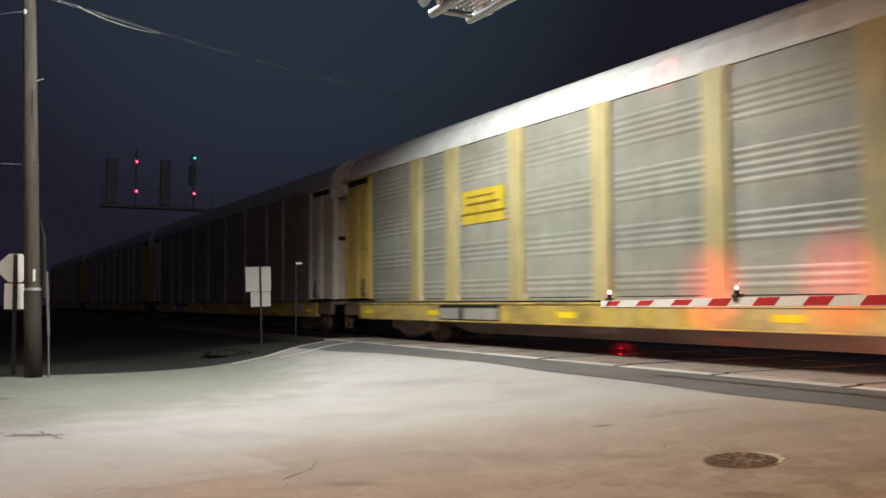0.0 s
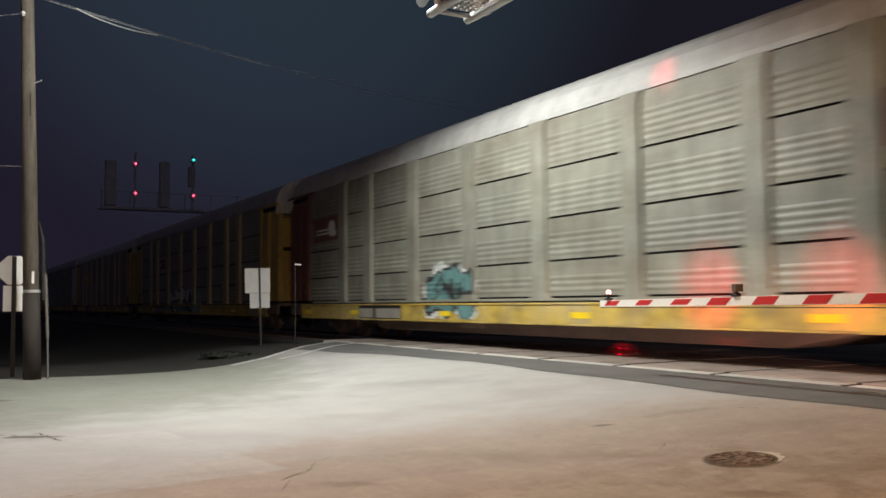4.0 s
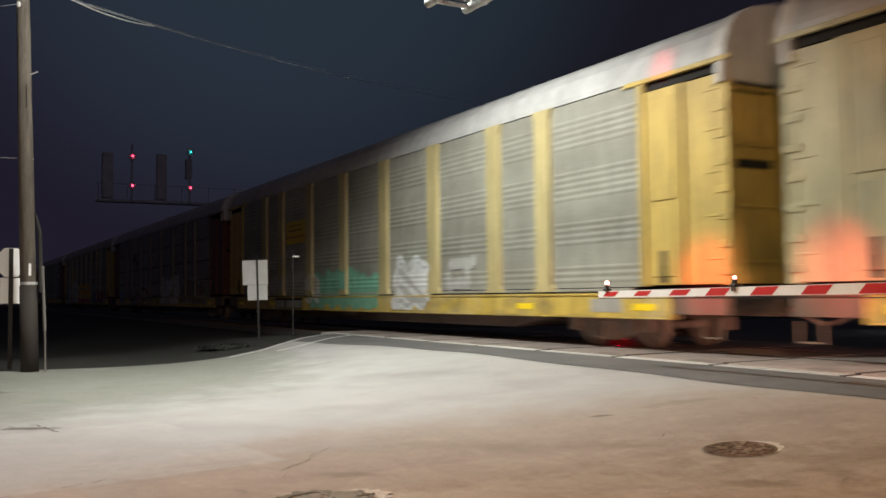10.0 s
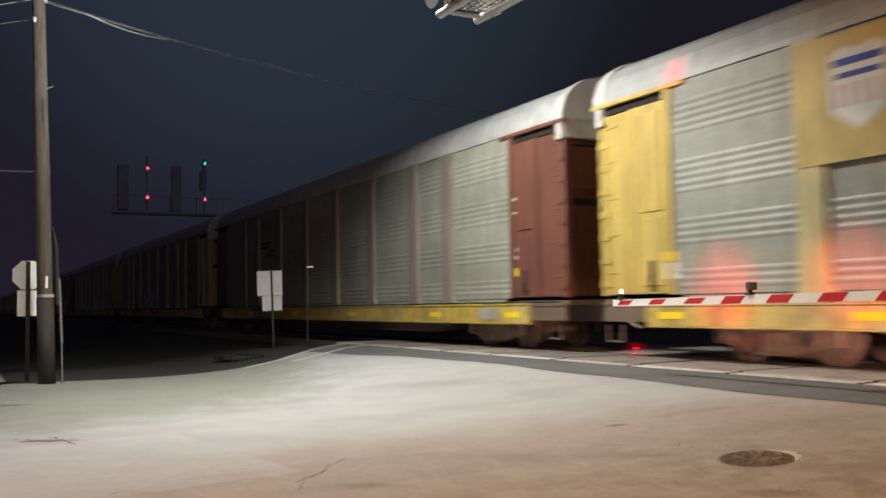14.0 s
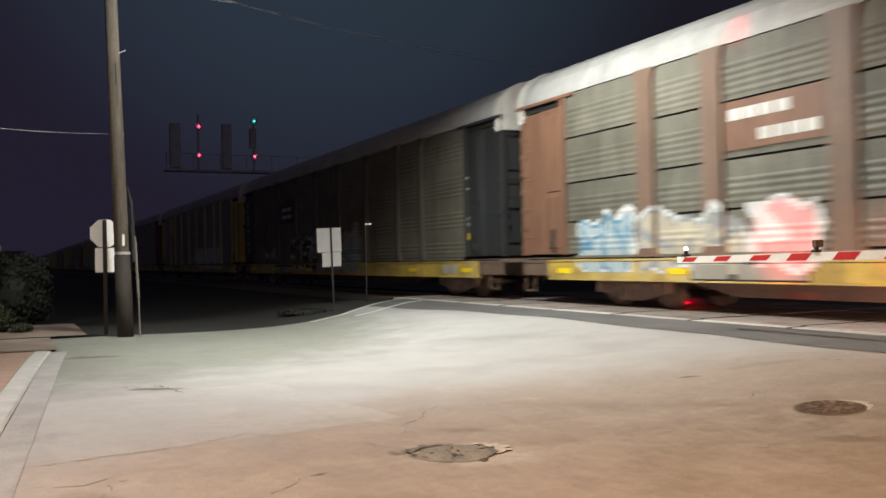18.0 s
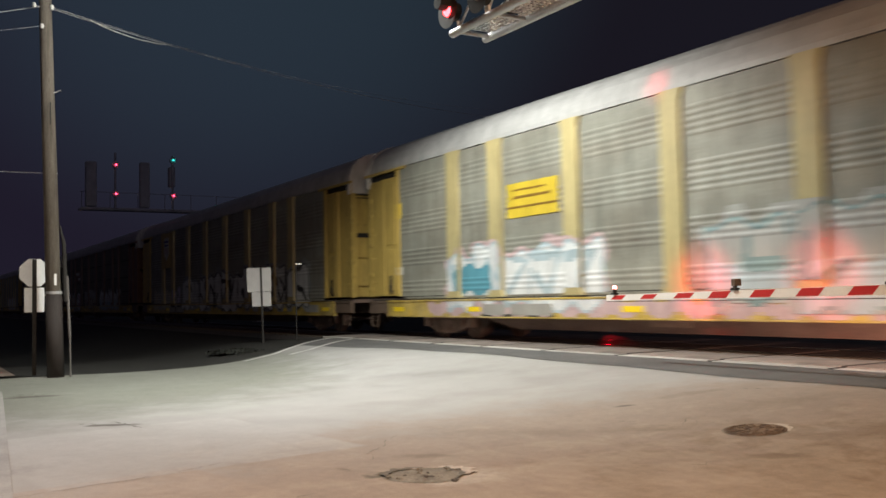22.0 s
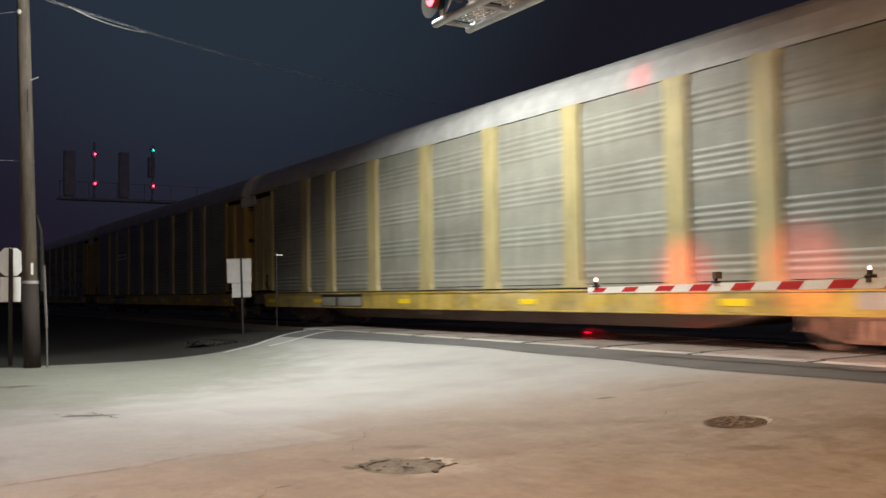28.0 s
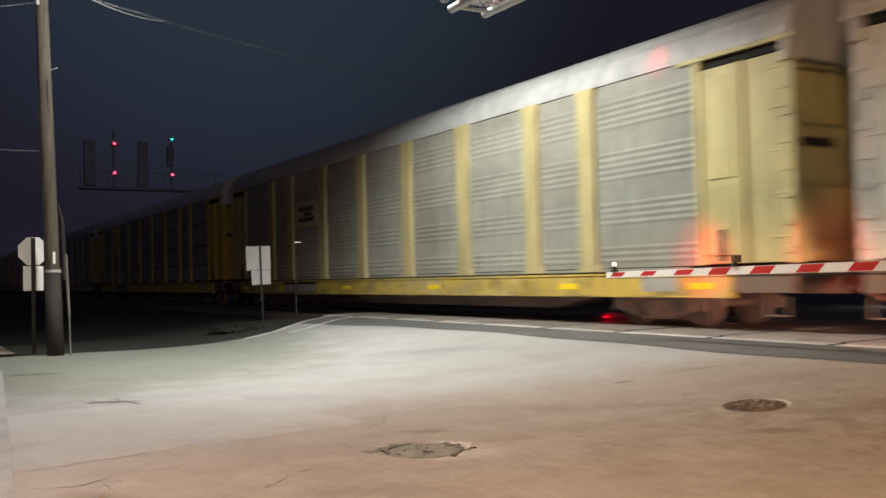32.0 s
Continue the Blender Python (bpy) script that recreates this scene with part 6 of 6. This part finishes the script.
CARS.append(make_car(7, POSTY, YELLOW, ROOFGREY, "silver car carrier with a white and blue emblem panel", logo="shield", art=[(1.0, 9.5, 0.8, 2.1, 6, G["white"], G["white"], G["palepink"], 71, S, 0.2)]))
door_marks(CARS[-1], (-12.2, 1.8, 0.5, 0.16, M_REFLECT, "bright yellow label"), (-12.2, 1.55, 0.6, 0.28, M_STENCIL, "pale data label"))
CARS.append(make_car(8, DARKPOST, BLACK, ROOFGREY, "silver car carrier with thin black posts, black doors and graffiti", slim=True, logo="black", stencils=True, panels=M_GRIMY, sill=SILL, art=[
    (-9.7, -7.7, 1.2, 1.8, 2, G["haze"], G["haze"], None, 81, S, 0.06), (-5.2, -1.4, 0.75, 2.0, 5, G["black"], G["white"], None, 82, S, 0.14),
    (-1.3, 3.6, 0.75, 2.15, 5, G["paleblue"], G["slate"], G["haze"], 83, S, 0.2, G["haze"])]))
door_marks(CARS[-1], *[(-13.15 + 0.05 * (-1) ** n, 1.75 + 0.34 * n, 0.28, 0.24, G["white"], "white sprayed tag") for n in range(8)])
CARS.append(make_car(9, RUSTPOST, RUST, ROOFGREY, "silver car carrier with rust-brown posts and white graffiti", lined=True, panels=M_GRIMY, logo="rustbars", art=[
    (-11.5, -9.7, 0.8, 1.85, 2, G["paleblue"], G["blue"], G["white"], 91, S, 0.13), (-9.3, -6.5, 0.78, 1.8, 3, G["buff"], G["grey"], G["white"], 92, S, 0.16), (-6.2, -4.9, 0.78, 2.0, 1, G["palepink"], G["white"], G["white"], 95, S, 0.16),
    (-3.0, 1.8, 0.85, 2.1, 6, G["buff"], G["umber"], None, 93, S, 0.14, G["haze"]), (2.8, 9.4, 0.78, 1.9, 7, G["paleblue"], G["haze"], G["haze"], 94, S, 0.2, G["white"])]))
CARS.append(make_car(10, POSTY, YELLOW, ROOFGREY, "silver car carrier with emblem panel and black and white graffiti", panels=M_DULL, logo="shield", art=[
    (-11.2, -7.6, 0.8, 1.75, 5, G["buff"], G["haze"], None, 101, S, 0.16), (-7.2, -5.9, 0.9, 1.8, 2, G["lilac"], G["grey"], None, 104, S, 0.13), (-5.4, -2.6, 0.8, 2.1, 4, G["white"], G["grey"], G["grey"], 102, S, 0.14),
    (-2.4, 10.6, 0.75, 2.3, 12, G["white"], G["black"], G["grey"], 103, S, 0.2)]))
CARS.append(make_car(11, POSTY, YELLOW, ROOFGREY, "silver car carrier with yellow posts and pale block graffiti", panels=M_DULL, logo="band", art=[
    (-10.4, 8.6, 0.66, 0.94, 12, G["palepink"], G["palepink"], None, 115, S, 0.3), (-9.4, -3.5, 0.75, 2.2, 5, G["white"], G["paleblue"], G["palepink"], 111, S, 0.13),
    (-9.0, -7.4, 1.1, 1.75, 1, G["turquoise"], G["turquoise"], None, 114, S, 0.2), (-0.8, 6.9, 0.75, 2.2, 4, G["paleblue"], G["slate"], G["haze"], 112, S, 0.2, G["haze"]), (6.6, 8.4, 0.7, 1.35, 1, G["palepink"], G["palepink"], None, 113, S, 0.2)]))
door_marks(CARS[-1], (-12.2, 3.55, 0.6, 0.42, M_REFLECT, "bright yellow label"), (-12.15, 1.85, 0.55, 0.22, M_STENCIL, "pale data label"))
CARS.append(make_car(12, POSTY, YELLOW, ROOFWHITE, "silver car carrier with white roof, emblem panel and grey graffiti", lined=True, panels=M_DULL, logo="shield", art=[
    (-9.4, -3.6, 0.8, 1.6, 5, G["haze"], G["haze"], None, 121, S, 0.07), (-3.6, 1.2, 0.85, 1.6, 6, G["haze"], G["slate"], G["slate"], 122, S, 0.16, G["slate"]), (1.0, 2.6, 0.8, 1.95, 2, G["palepink"], G["grey"], G["haze"], 124, S, 0.16), (2.4, 11.2, 0.8, 2.1, 8, G["slate"], G["black"], G["haze"], 123, S, 0.22, G["haze"])]))
CARS.append(make_car(13, POSTY, YELLOW, ROOFGREY, "clean silver car carrier with yellow posts and white name plate", logo="white"))
CARS.append(make_car(14, POSTY, STRAW, ROOFGREY, "silver car carrier with yellow posts and faded doors"))
q = make_car(15, LEMON, BRIGHT, ROOFWHITE, "new silver car carrier with bright yellow posts and white roof", lined=True, logo=None, sill=BRIGHT)
q["bright"] = 1
plate(q, "shield")
CARS.append(q)
CARS.append(make_car(16, POSTY, STRAW, ROOFGREY, "silver car carrier with yellow posts and faded cream doors", logo="bandblack"))
CARS.append(make_car(17, CREAM, PALE, ROOFWHITE, "silver car carrier with chalky white doors"))
CARS.append(make_car(18, POSTY, YELLOW, ROOFGREY, PLAIN))

# small white dashes on the sheets of a few cars
for k, rows in ((4, [(6.03, 6.31, 2.23, 2.27), (6.38, 6.5, 2.0, 2.04), (6.56, 6.97, 1.85, 1.89)]), (19, [(-4.36, -4.16, 2.19, 2.23), (-4.28, -4.07, 2.09, 2.13)])):
    flat(CARS[k], "white_dash", rows, M_STENCIL, SIDE + RIDGE + 0.012, "small white dashes")


def motions():
    for ob in CARS:
        x, y, z = ob.location
        walk(ob, [(t, pose(x - SPEED * t, y, z)) for t in (0.0, 8.0, 16.0, 24.0, 32.0)])
    lead = WHEELS[0]
    walk(lead, [(n / FPS, pose(0, 0, 0, 0, -math.degrees(SPEED * n / FPS / 0.42), 0)) for n in range(32 * FPS + 1)])
    for ob in WHEELS[1:]:
        ob.rotation_mode = "QUATERNION"
        ob.animation_data_create()
        ob.animation_data.action = lead.animation_data.action
        ob.animation_data.action_slot = lead.animation_data.action_slot
    # each of the two gate lamps is bared for 0.62 s in every 1.25 s, the other one in between
    for cover, shift, start in zip(covers, (0.0, -0.625), (0.11, 0.0)):
        x, y, z = cover.location
        rows = [(0.0, pose(x, y, z - start))]
        for n in range(28):
            on, off = shift - 0.42 + 1.25 * n, shift + 0.2 + 1.25 * n
            rows += [(t, pose(x, y, z - down)) for t, down in ((on - 0.034, 0), (on, 0.11), (off - 0.034, 0.11), (off, 0)) if 0 < t < 32]
        walk(cover, rows + [(32.0, pose(x, y, z - (0.11 if shift else 0)))])


motions()
